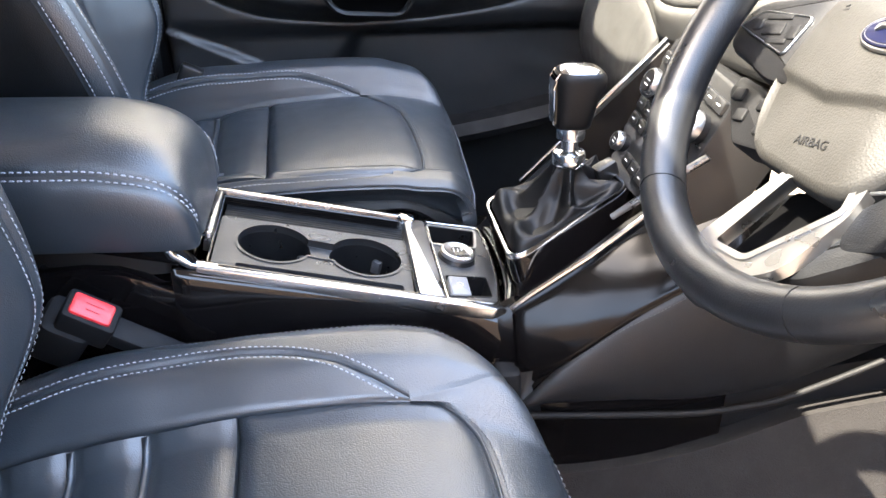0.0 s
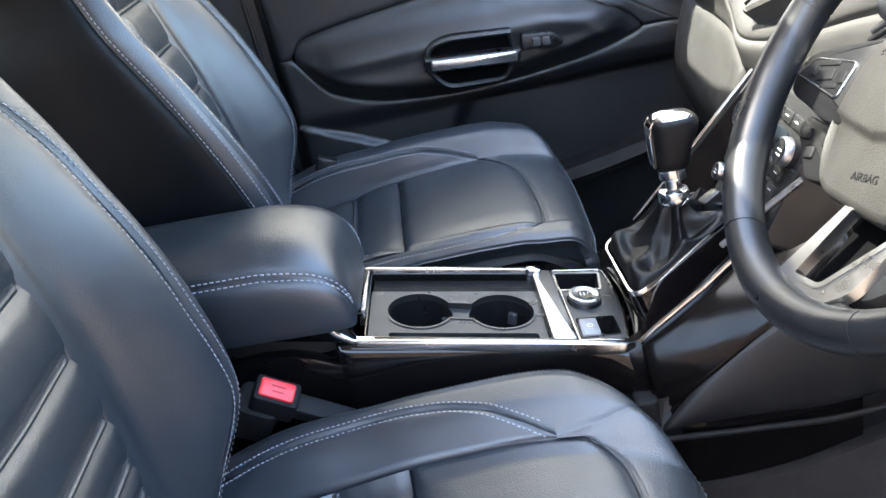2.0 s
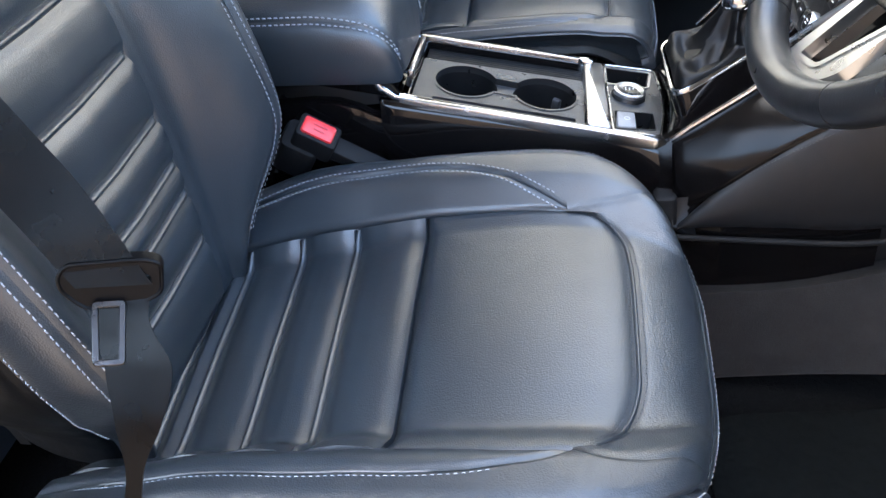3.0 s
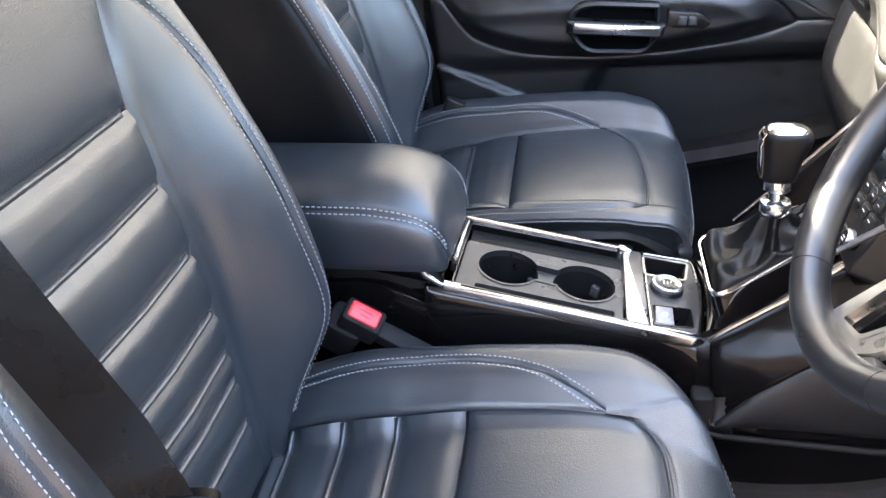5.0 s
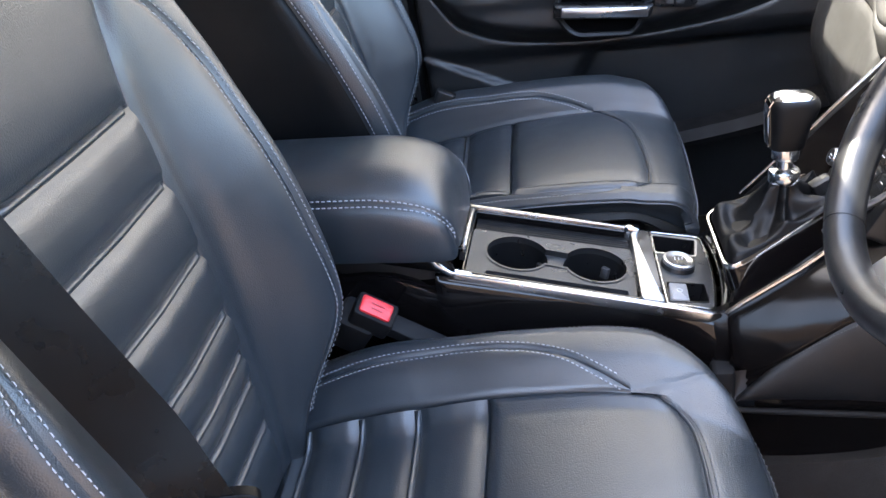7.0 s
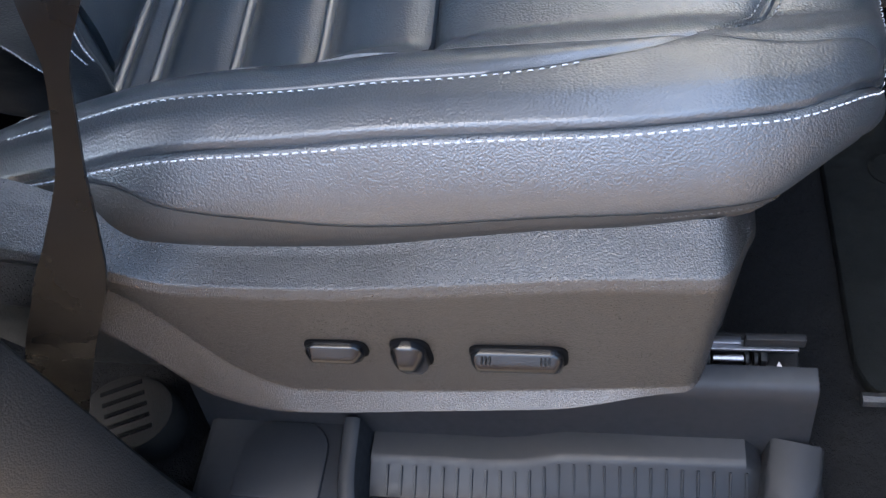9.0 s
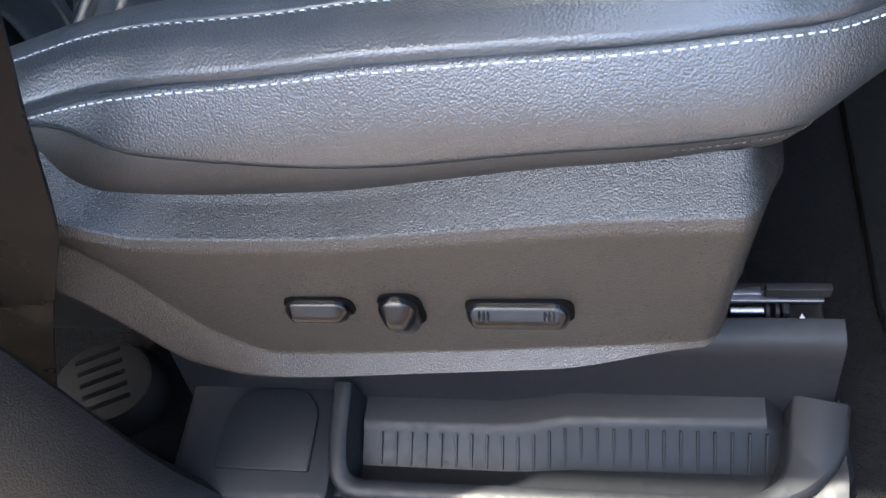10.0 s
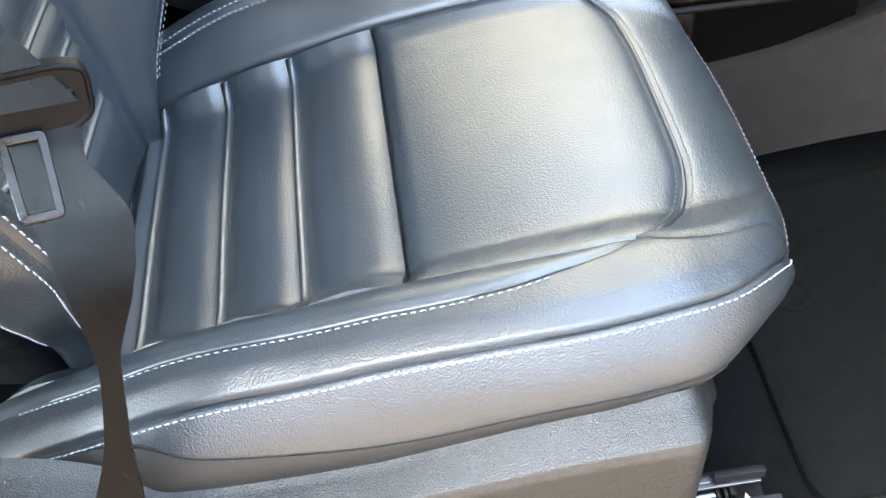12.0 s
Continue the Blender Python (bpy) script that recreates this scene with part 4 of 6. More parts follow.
patch("tunnel_side", low_pad, -0.1, 0.75, 0.0, 1.0, 30, 12, PANEL_DARK, console, (0.3, 0.5, 0.1), groove=0.004, skirt=0.05)
sweep_top = curve([0.10, 0.20, 0.29, 0.39, 0.50, 0.63, 0.75], [0.096, 0.106, 0.112, 0.134, 0.172, 0.186, 0.190])
sweep = lambda x, h: np.stack([x + 0 * h, 0.246 - 0.030 * (1 - h) ** 2 - 0.05 * (1 - h) * step(0.2, 0.6, x), -0.02 + 0.05 * step(0.15, 0.5, x) + h * (sweep_top(x) + 0.02 - 0.05 * step(0.15, 0.5, x))], -1)
patch("tunnel_carpet", sweep, 0.10, 0.75, 0.0, 1.0, 40, 16, GREY_FABRIC, console, (0.3, 0.6, 0.0), groove=0.008, w=0.02, skirt=0.05)

# ---- gear lever ----
lever = thing("gear_lever", "gear lever with black knob, chrome collar and leather gaiter", "gear lever")
top_c = np.array((0.233, 0.430, 0.425))
rings = []
BOOT = ((0.0, 0.06), (0.05, 0.22), (0.13, 0.29), (0.23, 0.27), (0.36, 0.24), (0.50, 0.28), (0.64, 0.38), (0.76, 0.52), (0.86, 0.68), (0.94, 0.84), (1.0, 1.0))
for hs, hz in BOOT:
    ring = []
    for j, p in enumerate(RING):
        base = np.array(quad(0.5 + (p[0] - 0.5) * 1.005, 0.5 + (p[1] - 0.5) * 1.005, 0, 0.0))
        ang = math.atan2(p[1] - 0.5, p[0] - 0.5)
        top = top_c + 0.0165 * np.array((math.cos(ang + 0.35), math.sin(ang + 0.35), 0))
        q = base * (1 - hs) + top * hs
        q[2] = base[2] * (1 - hz) + top[2] * hz
        c = np.array(quad(0.5, 0.5)) * (1 - hs) + top_c * hs
        d = q - c
        mid = math.sin(math.pi * min(1.0, hs * 0.95 + 0.02))
        ridge = 1 - 2 * abs(math.sin(ang * 3.5 + 0.9 * math.sin(ang) + 1.1 * hs))
        fold = 0.020 * ridge * mid * (0.35 + 0.65 * hs) * (0.75 + 0.25 * math.sin(2 * ang + 1)) + 0.003 * math.sin(ang * 9 + 7 * hs) * mid
        q[:2] += d[:2] / (np.linalg.norm(d[:2]) + 1e-6) * fold
        q[2] += 0.009 * ridge * math.sin(math.pi * min(1, hs * 1.6)) * (hs < 0.62) + 0.003 * math.sin(ang * 5 + 11 * hs) * mid
        ring.append(tuple(q))
    rings.append(ring)
part("gaiter", loft(rings, smooth_rows=2), LEATHER_BOOT, lever, "creased black leather gaiter", sharp=80)
LV = pose(0.234, 0.429, 0.425, -2, 1.5, 0)
part("collar", lathe([(0.019, 0.0), (0.0195, 0.002), (0.0195, 0.013), (0.018, 0.0155), (0.012, 0.0165), (0.0100, 0.018), (0.0100, 0.030), (0.0150, 0.0305), (0.0165, 0.032), (0.0165, 0.046), (0.015, 0.048), (0.0, 0.048)], 40, LV), CHROME, lever, "stepped chrome collar")
krings = []
for z, rx, ry, ox in ((0.045, 0.014, 0.014, 0), (0.0462, 0.0195, 0.017, 0), (0.051, 0.0215, 0.0195, 0), (0.064, 0.0225, 0.0215, 0.001), (0.080, 0.0250, 0.0230, 0.003), (0.093, 0.0282, 0.0238, 0.005), (0.102, 0.0295, 0.0238, 0.006), (0.109, 0.0275, 0.0222, 0.006), (0.1130, 0.0215, 0.0175, 0.005), (0.1150, 0.012, 0.010, 0.004)):
    ring = []
    for k in range(48):
        a = 2 * math.pi * k / 48
        c, d = math.cos(a), math.sin(a)
        e = 2 / 3.0
        ring.append((ox + rx * math.copysign(abs(c) ** e, c), ry * math.copysign(abs(d) ** e, d), z - 0.05 * (ox + rx * c - 0.006) * (z > 0.09)))
    krings.append(ring)
bm = loft(krings, smooth_rows=3)
bm.transform(LV)
gk = part("knob", bm, LEATHER_BOOT, lever, "rounded black leather gear knob", sharp=60)
cap = loft([[((p[0] - 0.005) * k + 0.004, p[1] * k, z - 0.05 * (p[0] * k - 0.006)) for p in krings[6]] for k, z in ((0.90, 0.1078), (0.84, 0.1122), (0.70, 0.1148), (0.45, 0.1164), (0.15, 0.1170))])
cap.transform(LV)
part("knob_cap", cap, CHROME, gk, "mirror bright knob cap")
insert = loft([[(x, y, z) for y in (-0.0105, -0.004, 0.004, 0.0105)] + [(x + 0.006, y, z) for y in (0.0105, -0.0105)] for x, z in ((-0.0236, 0.052), (-0.0240, 0.064), (-0.0250, 0.080), (-0.0258, 0.093), (-0.0254, 0.102), (-0.0230, 0.108))], smooth_rows=3)
insert.transform(LV)
part("knob_insert", insert, PIANO, gk, "gloss black insert in the knob")
for sy in (-1, 1):
    strip = tube([(-0.0200, sy * 0.0125, 0.1105), (-0.0245, sy * 0.0125, 0.103), (-0.0252, sy * 0.0122, 0.092), (-0.0240, sy * 0.0116, 0.075), (-0.0232, sy * 0.0108, 0.058), (-0.0222, sy * 0.0070, 0.0505)], 0.0016, 8)
    strip.transform(LV)
    part("knob_strip", strip, CHROME, gk)
bm = box(-0.014, 0.014, -0.009, 0.009, 0.0, 0.018, 0.003, pose(0.284, 0.438, 0.402, 0, -20, 20))
tagged(part("socket_cover", bm, PLASTIC_PLAIN, None), "small black socket cover beside the gear lever", "socket cover")

# ---- armrest ----
arm = thing("armrest", "padded black leather armrest with double stitching", "armrest")


def arm_surface(s, v):
    """s runs from the rear to the front and down the nose; v round the body from the near foot over the top."""
    s, v = np.broadcast_arrays(np.asarray(s, float), np.asarray(v, float))
    x = -0.66 + s
    nose = np.clip((s - 0.38) / 0.125, 0, 1)
    x = np.where(s > 0.38, -0.28 + 0.102 * np.sin(nose * np.pi / 2), x)
    shrink = np.sqrt(np.maximum(1 - nose ** 2.6, 0.0004))
    half = 0.104 * (0.70 + 0.30 * shrink)
    mid = 0.430 - 0.045 * nose ** 2 * 0.5
    top = mid + (0.094 + 0.006) * shrink * 0.9 - 0.018 * nose
    low = mid - 0.040 * shrink
    ang = (v - 0.5) * np.pi * 1.18
    e = 0.62
    cy = np.sign(np.sin(ang)) * np.abs(np.sin(ang)) ** e
    cz = np.sign(np.cos(ang)) * np.abs(np.cos(ang)) ** 0.75
    y = 0.416 + half * cy
    z = np.where(cz > 0, mid + (top - mid) * cz, mid + (mid - low) * cz * 1.6)
    z = z + 0.012 * np.clip((-0.25 - x) / 0.3, 0, 1)
    return np.stack([x, y, z], -1)


ac = (-0.40, 0.415, 0.43)
SEAM = 0.235
patch("armrest_top", arm_surface, 0.0, 0.5045, SEAM, 1 - SEAM, 60, 40, LEATHER, arm, ac, groove=0.003, w=0.006, edges=(0, 0, 1, 1), skirt=0.006)
for sd in (0, 1):
    k = lambda v: v if sd == 0 else 1 - v
    patch("armrest_side", arm_surface, 0.0, 0.5045, k(0.0), k(SEAM), 60, 16, LEATHER_SMOOTH, arm, ac, groove=0.003, w=0.006, edges=(0, 0, 0, 1), skirt=0.006)
    u = np.linspace(0.02, 0.495, 200)
    for d in (-0.016, 0.014):
        stitches("stitching", arm_surface, u, np.full_like(u, k(SEAM + d)), arm, ac, pitch=0.0075, width=0.0009)
part("armrest_base", box(-0.66, -0.21, 0.335, 0.497, 0.365, 0.41, 0.008), PLASTIC_PLAIN, arm)


# ---- seat belt and buckle ----
buckle = thing("belt_buckle", "black seat belt buckle with red release button", "buckle")
BM = pose(-0.277, 0.263, 0.371, 22, 34, 2)
part("housing", box(-0.027, 0.027, -0.0175, 0.0175, -0.034, 0.000, 0.004, BM), PANEL_DARK, buckle)
part("release_button", box(-0.022, 0.020, -0.0125, 0.0125, -0.004, 0.0035, 0.003, BM), RED, buckle, "red press button")
RED_SHADOW = material("red_shadow", (0.35, 0.015, 0.02), 0.5)
for dy, w in ((-0.004, 0.014), (0.003, 0.018)):
    part("legend_bar", box(-w / 2, w / 2, dy - 0.0008, dy + 0.0008, 0.0041, 0.0044, 0.0001, BM), RED_SHADOW, buckle)
part("stalk", box(0.022, 0.13, -0.012, 0.014, -0.030, -0.012, 0.004, BM), PANEL_DARK, buckle)
part("sleeve", box(-0.040, 0.012, -0.024, 0.024, -0.085, -0.028, 0.008, BM), PANEL_DARK, buckle)


def strap(points, widths, thick=0.0014, steps=8):
    """A bmesh: webbing along points; widths are the half-width vectors across it."""
    k = np.arange(len(points))
    kk = np.linspace(0, len(points) - 1, (len(points) - 1) * steps + 1)
    P = np.stack([curve(k, np.array(points)[:, c])(kk) for c in range(3)], -1)
    W = np.stack([curve(k, np.array(widths)[:, c])(kk) for c in range(3)], -1)
    rings = []
    for i in range(len(P)):
        t = P[min(i + 1, len(P) - 1)] - P[max(i - 1, 0)]
        n = np.cross(t, W[i])
        n /= np.linalg.norm(n)
        ring = []
        for a, b in ((-1, 1), (-0.5, 1), (0, 1), (0.5, 1), (1, 1), (1, -1), (0, -1), (-1, -1)):
            ring.append(tuple(P[i] + W[i] * a + n * b * thick))
        rings.append(ring)
    return loft(rings)


belt = thing("seat_belt", "black webbing seat belt with hanging metal tongue", "seat belt")
part("shoulder_webbing", strap([(-0.2595, -0.2235, 0.5305), (-0.276, -0.216, 0.562), (-0.300, -0.206, 0.605), (-0.350, -0.202, 0.72), (-0.42, -0.196, 0.90), (-0.48, -0.19, 1.08)],
                               [(0.0225, 0.009, -0.006), (0.021, 0.011, 0.001), (0.017, 0.016, 0.006), (0.015, 0.0173, 0.0054), (0.015, 0.0173, 0.0054), (0.018, 0.014, 0.004)]), WEBBING, belt)
part("lap_webbing", strap([(-0.263, -0.214, 0.526), (-0.260, -0.234, 0.501), (-0.249, -0.250, 0.477), (-0.249, -0.263, 0.459), (-0.251, -0.274, 0.442), (-0.262, -0.289, 0.405), (-0.276, -0.302, 0.362), (-0.290, -0.318, 0.324), (-0.309, -0.331, 0.284), (-0.348, -0.339, 0.222), (-0.430, -0.337, 0.085), (-0.470, -0.337, 0.010)],
                          [(0.022, 0.009, -0.006), (0.017, 0.008, 0.000), (0.021, 0.006, -0.005), (0.018, 0.006, -0.004), (0.0140, 0.006, -0.001), (0.0065, 0.002, 0.002), (0.0080, 0.002, 0.002), (0.0150, 0.003, 0.001), (0.0225, 0.004, 0.000), (0.0240, 0.003, 0.000), (0.0240, 0.002, 0.000), (0.0240, 0.002, 0.000)]), WEBBING, belt, "lap webbing with a satin sheen")
TX, TY = Vector((0.90, 0.36, -0.24)).normalized(), Vector((0.22, 0.24, 0.94))
TZ = TX.cross(TY).normalized()
TY = TZ.cross(TX)
TG = Matrix((TX, TY, TZ)).transposed().to_4x4()
TG.translation = (-0.263, -0.216, 0.532)
head = ring_round([(-0.036, -0.006), (-0.024, -0.019), (-0.010, -0.027), (0.010, -0.027), (0.020, -0.019), (0.033, -0.012), (0.034, 0.013), (0.022, 0.017), (-0.030, 0.015), (-0.037, 0.006)], [0.006, 0.006, 0.006, 0.006, 0.006, 0.007, 0.007, 0.006, 0.006, 0.006], 5)
tongue = part("tongue", plate_with_holes(head, [ring_round([(-0.026, -0.003), (0.025, -0.003), (0.025, 0.0035), (-0.026, 0.0035)], 0.0025, 4)], -0.0055, 0.0055, TG), TONGUE, belt, "black plastic covered belt tongue with a slot", sharp=30)
part("tongue_rim", frame_ring(head, 0.0030, 0.004, 0.0068, TG, 0.0011), TONGUE, tongue)
part("tongue_plate", frame_ring(ring_round([(-0.0115, -0.022), (0.0115, -0.022), (0.0105, -0.068), (-0.0105, -0.068)], 0.004, 4), 0.0046, -0.001, 0.0018, TG @ pose(-0.004, -0.012, 0.004, -46, 0, 0) @ pose(0, 0.018, 0), 0.0006), PLATE, tongue, "steel tongue plate with slot")

far_buckle = thing("belt_buckle", "small black buckle between passenger seat and door", "buckle")
part("housing", box(-0.020, 0.020, -0.012, 0.012, -0.05, 0.012, 0.005, pose(-0.285, 0.970, 0.380, 0, 25, 0)), PLASTIC_PLAIN, far_buckle)
part("stalk", box(-0.012, 0.012, -0.008, 0.008, -0.42, -0.04, 0.004, pose(-0.285, 0.970, 0.380, 0, 5, 0)), PLASTIC_PLAIN, far_buckle)

# ---- steering wheel ----
wheel = thing("steering_wheel", "black leather steering wheel with silver spokes, sunlit", "steering wheel")
nrm = Vector((-math.cos(radians(37.5)) * math.cos(radians(3.6)), -math.cos(radians(37.5)) * math.sin(radians(3.6)), math.sin(radians(37.5))))
e1 = Vector((0, 0, 1)).cross(nrm).normalized()
e1 = -e1 if e1.y > 0 else e1          # towards the driver's right hand
e2 = nrm.cross(e1)
e2 = -e2 if e2.z < 0 else e2
WM = Matrix((e1, e2, nrm)).transposed().to_4x4()
WM.translation = Vector((0.299, -0.032, 0.705))
WS = WM @ pose(0, 0, -0.046, 0, 0, 17)      # hub and spokes, turned with the rim and set behind it
R_RIM = 0.171


def rim_arc(a0, a1, r=0.0158, n=60, lump=0.0):
    rings = []
    for i in range(n + 1):
        t = i / n
        a = radians(a0 + (a1 - a0) * t)
        rr = r * (1 + lump * math.sin(math.pi * t))
        ring = []
        for k in range(18):
            b = 2 * math.pi * k / 18
            ring.append(((R_RIM + rr * 0.92 * math.cos(b)) * math.cos(a), (R_RIM + rr * 0.92 * math.cos(b)) * math.sin(a), rr * 1.08 * math.sin(b)))
        rings.append(ring)
    bm = loft(rings)
    bm.transform(WM)
    return bm


RIM_PERF = material("rim_perforated", (0.0045, 0.0048, 0.0055), 0.36, bump=[("cells", 520, 0.00018), ("noise", 40, 0.0006)])
for a0, a1, mt, lump in ((-115.5, -56.5, RIM, 0.03), (-56, -5, RIM, 0.0), (-4.5, 60, RIM_PERF, 0.05), (60.5, 118, RIM, 0.0), (118.5, 175, RIM_PERF, 0.05), (175.5, 244, RIM, 0.04)):
    part("rim", rim_arc(a0, a1, 0.0156, lump=lump), mt, wheel, "leather wrapped rim")
part("rim_core", rim_arc(-115.8, 244.2, 0.0150, n=120), RIM, wheel)
# airbag cover: dome round the badge, lower panel below a crease
hub_out = ring_round([(-0.090, 0.040), (-0.104, -0.016), (-0.100, -0.050), (-0.084, -0.080), (-0.010, -0.097), (0.012, -0.096), (0.032, -0.072), (0.060, -0.032), (0.086, 0.0), (0.090, 0.036), (0.05, 0.044), (-0.05, 0.046)], [0.016, 0.03, 0.02, 0.016, 0.012, 0.012, 0.02, 0.02, 0.02, 0.014, 0.03, 0.03], 7)
HUB = material("hub", (0.0142, 0.0134, 0.0121), 0.6, spec=0.3, bump=[("cells", 700, -0.00016), ("noise", 30, 0.0006)])
COVER = material("cover_black", (0.0020, 0.0022, 0.0028), 0.5, spec=0.22, bump=[("cells", 900, -0.0001)])
SPOKE = material("spoke_plastic", (0.0040, 0.0040, 0.0045), 0.5, spec=0.25, bump=[("cells", 900, -0.0001)])
ho = np.array(hub_out)
ho_len = np.concatenate([[0], np.cumsum(np.linalg.norm(np.roll(ho, -1, 0) - ho, axis=1))])
ho = np.array([[np.interp(u, ho_len, np.append(ho[:, c], ho[0, c])) for c in (0, 1)] for u in np.linspace(0, ho_len[-1], 181)[:-1]])


def hub_height(x, y, k):
    z = 0.0290 + 0.0150 * (1 - (min(k, 0.93) / 0.93) ** 2)
    d = x + 0.006
    crease = -0.037 + 0.30 * max(-d - 0.030, 0.0) + 0.75 * max(d - 0.030, 0.0)
    z -= 0.0045 * float(step(0.002, -0.006, y - crease)) * (1 - 1.4 * float(step(-0.036, -0.092, y)))
    return z


hub_rings = [[(p[0] * k, p[1] * k, z) for p in ho] for k, z in ((0.97, -0.015), (1.0, 0.016), (0.995, 0.022), (0.975, 0.027))]
for k in np.linspace(0.93, 0.04, 60):
    dy = 0.002 * (1 - k)
    hub_rings.append([(p[0] * k, p[1] * k + dy, hub_height(p[0] * k, p[1] * k + dy, k)) for p in ho])
bm = loft(hub_rings)
bm.transform(WS)
hub = part("airbag_cover", bm, HUB, wheel, "grained plastic airbag cover", sharp=50)
hc = circle(0, 0, 1, 40)
oval = lambda rx, ry, z0, z1, dy=0.001: loft([[(p[0] * rx * k, p[1] * ry * k + dy, z) for p in hc] for k, z in ((1, z0), (1, z1 - 0.001), (0.95, z1), (0.3, z1 + 0.0006))])
for rx, ry, z, mt, nm in ((0.0300, 0.0130, 0.0462, SATIN, "badge_rim"), (0.0278, 0.0110, 0.0474, BADGE, "badge"), (0.0265, 0.0099, 0.0476, SATIN, "badge_line"), (0.0256, 0.0091, 0.0479, BADGE, "badge")):
    bm = oval(rx, ry, 0.038, z)
    bm.transform(WS)
    part(nm, bm, mt, hub)
sc = tube([(-0.017 + 0.0343 * t, 0.001 + 0.0028 * math.sin(t * 9), 0.0486) for t in np.linspace(0, 1, 14)], [0.0008 + 0.0016 * abs(math.sin(t * 11)) for t in np.linspace(0, 1, 14)], 6)
sc.transform(WS)
part("badge_mark", sc, SATIN, hub)


from mathutils.bvhtree import BVHTree


def lettering(text, size, m, mat, parent):
    cu = bpy.data.curves.new("lettering", "FONT")
    cu.body, cu.size, cu.extrude, cu.align_x = text, size, 0.0003, "CENTER"
    tmp = bpy.data.objects.new("lettering", cu)
    scene.collection.objects.link(tmp)
    bpy.context.view_layer.update()
    me = bpy.data.meshes.new_from_object(tmp.evaluated_get(bpy.context.evaluated_depsgraph_get()))
    bpy.data.objects.remove(tmp)
    me.transform(m)
    # lay the letters on the curved face
    bm = bmesh.new()
    bm.from_mesh(parent.data)
    face = BVHTree.FromBMesh(bm)
    bm.free()
    back = m.inverted()
    up = m.to_3x3() @ Vector((0, 0, 1))
    for v in me.vertices:
        h = (back @ v.co).z
        hit = face.ray_cast(v.co + up * 0.03, -up, 0.08)[0]
        if hit:
            v.co = hit + up * (0.0003 + h)
    me.materials.clear()
    me.materials.append(mat)
    ob = new("lettering", me)
    ob.parent = parent
    return ob


lettering("AIRBAG", 0.0085, WS @ pose(-0.030, -0.0700, 0.0354, 4, 0, -3), PLASTIC_PLAIN, hub)
for mx, my in ((-0.066, 0.020), (0.064, 0.008)):
    for k, w in ((0.0, 0.005), (0.003, 0.008), (0.006, 0.004)):
        part("horn_mark", box(-w / 2, w / 2, k - 0.0006, k + 0.0006, -0.0003, 0.0006, 0.0001, WS @ pose(mx, my, hub_height(mx, my, 0.74), 0, mx * 260, 0)), PLASTIC_PLAIN, hub)
# horizontal spokes with switch pads
for sd in (-1, 1):
    sp_out = ring_round([(sd * 0.076, 0.042), (sd * 0.160, 0.036), (sd * 0.176, 0.020), (sd * 0.170, -0.004), (sd * 0.150, -0.010), (sd * 0.112, -0.027), (sd * 0.078, -0.030)], [0.006, 0.012, 0.012, 0.012, 0.01, 0.01, 0.006], 5)
    if sd < 0:
        sp_out = sp_out[::-1]
    WP = WS @ pose(0, 0, 0.018)
    bm = slab(sp_out, -0.030, 0.010, 0.006, WP)
    spoke = part("spoke", bm, SPOKE, wheel)
    pad_out = ring_round([(sd * 0.0950, 0.0210), (sd * 0.148, 0.0262), (sd * 0.168, 0.0130), (sd * 0.104, -0.0095)], 0.006, 5)
    if sd < 0:
        pad_out = pad_out[::-1]
    part("switch_rim", frame_ring(pad_out, 0.0014, 0.006, 0.0125, WP, 0.0008), SATIN, spoke)
    part("switch_pad", slab(pad_out, 0.006, 0.0115, 0.002, WP), SPOKE, spoke, "black cruise switch pad")
    for bx, by, bw, bh in ((0.128, 0.0110, 0.021, 0.0095), (0.128, 0.0205, 0.026, 0.0045), (0.119, 0.0015, 0.020, 0.0045), (0.1465, 0.0145, 0.009, 0.009), (0.1075, 0.0085, 0.010, 0.011)):
        part("switch_button", box(sd * bx - bw / 2, sd * bx + bw / 2, by - bh / 2, by + bh / 2, 0.010, 0.0128, 0.0010, WP), SPOKE, spoke)
# lower spoke: a silver frame of two legs that meet at the rim, its outer side in black
LS = WS @ pose(0, -0.092, 0.024, -9.5, 0, 0)
u_out = ring_round([(-0.045, 0.008), (-0.0745, -0.056), (-0.0625, -0.0685), (-0.020, -0.0710), (0.0060, -0.0560), (0.0220, -0.0109), (0.020, 0.008)], [0.003, 0.012, 0.010, 0.012, 0.012, 0.006, 0.003], 6)
u_in = ring_round([(-0.0365, 0.004), (-0.0550, -0.0530), (-0.0232, -0.0555), (0.0155, -0.0101), (0.012, 0.004)], [0.003, 0.005, 0.005, 0.004, 0.003], 5)
part("lower_spoke", plate_with_holes(u_out, [u_in], -0.006, 0.003, LS), SATIN, wheel, "satin silver lower spoke", sharp=30)
part("spoke_edge", frame_ring(u_in, -0.0025, -0.004, 0.0042, LS, 0.001), SATIN, wheel)
part("spoke_side", slab(ring_round([(-0.020, -0.050), (-0.006, -0.058), (0.012, -0.054), (0.064, -0.012), (0.062, 0.006), (0.020, 0.006), (0.004, -0.020)], 0.006, 4), -0.034, -0.006, 0.007, LS), COVER, wheel, "black outer face of the lower spoke")
web = slab(ring_round([(-0.092, -0.050), (-0.074, -0.066), (-0.030, -0.068), (-0.002, -0.058), (0.012, -0.066), (0.004, -0.086), (-0.05, -0.092), (-0.088, -0.074)], 0.006, 4), -0.012, 0.0, 0.004, LS)
part("spoke_web", web, RIM, wheel)
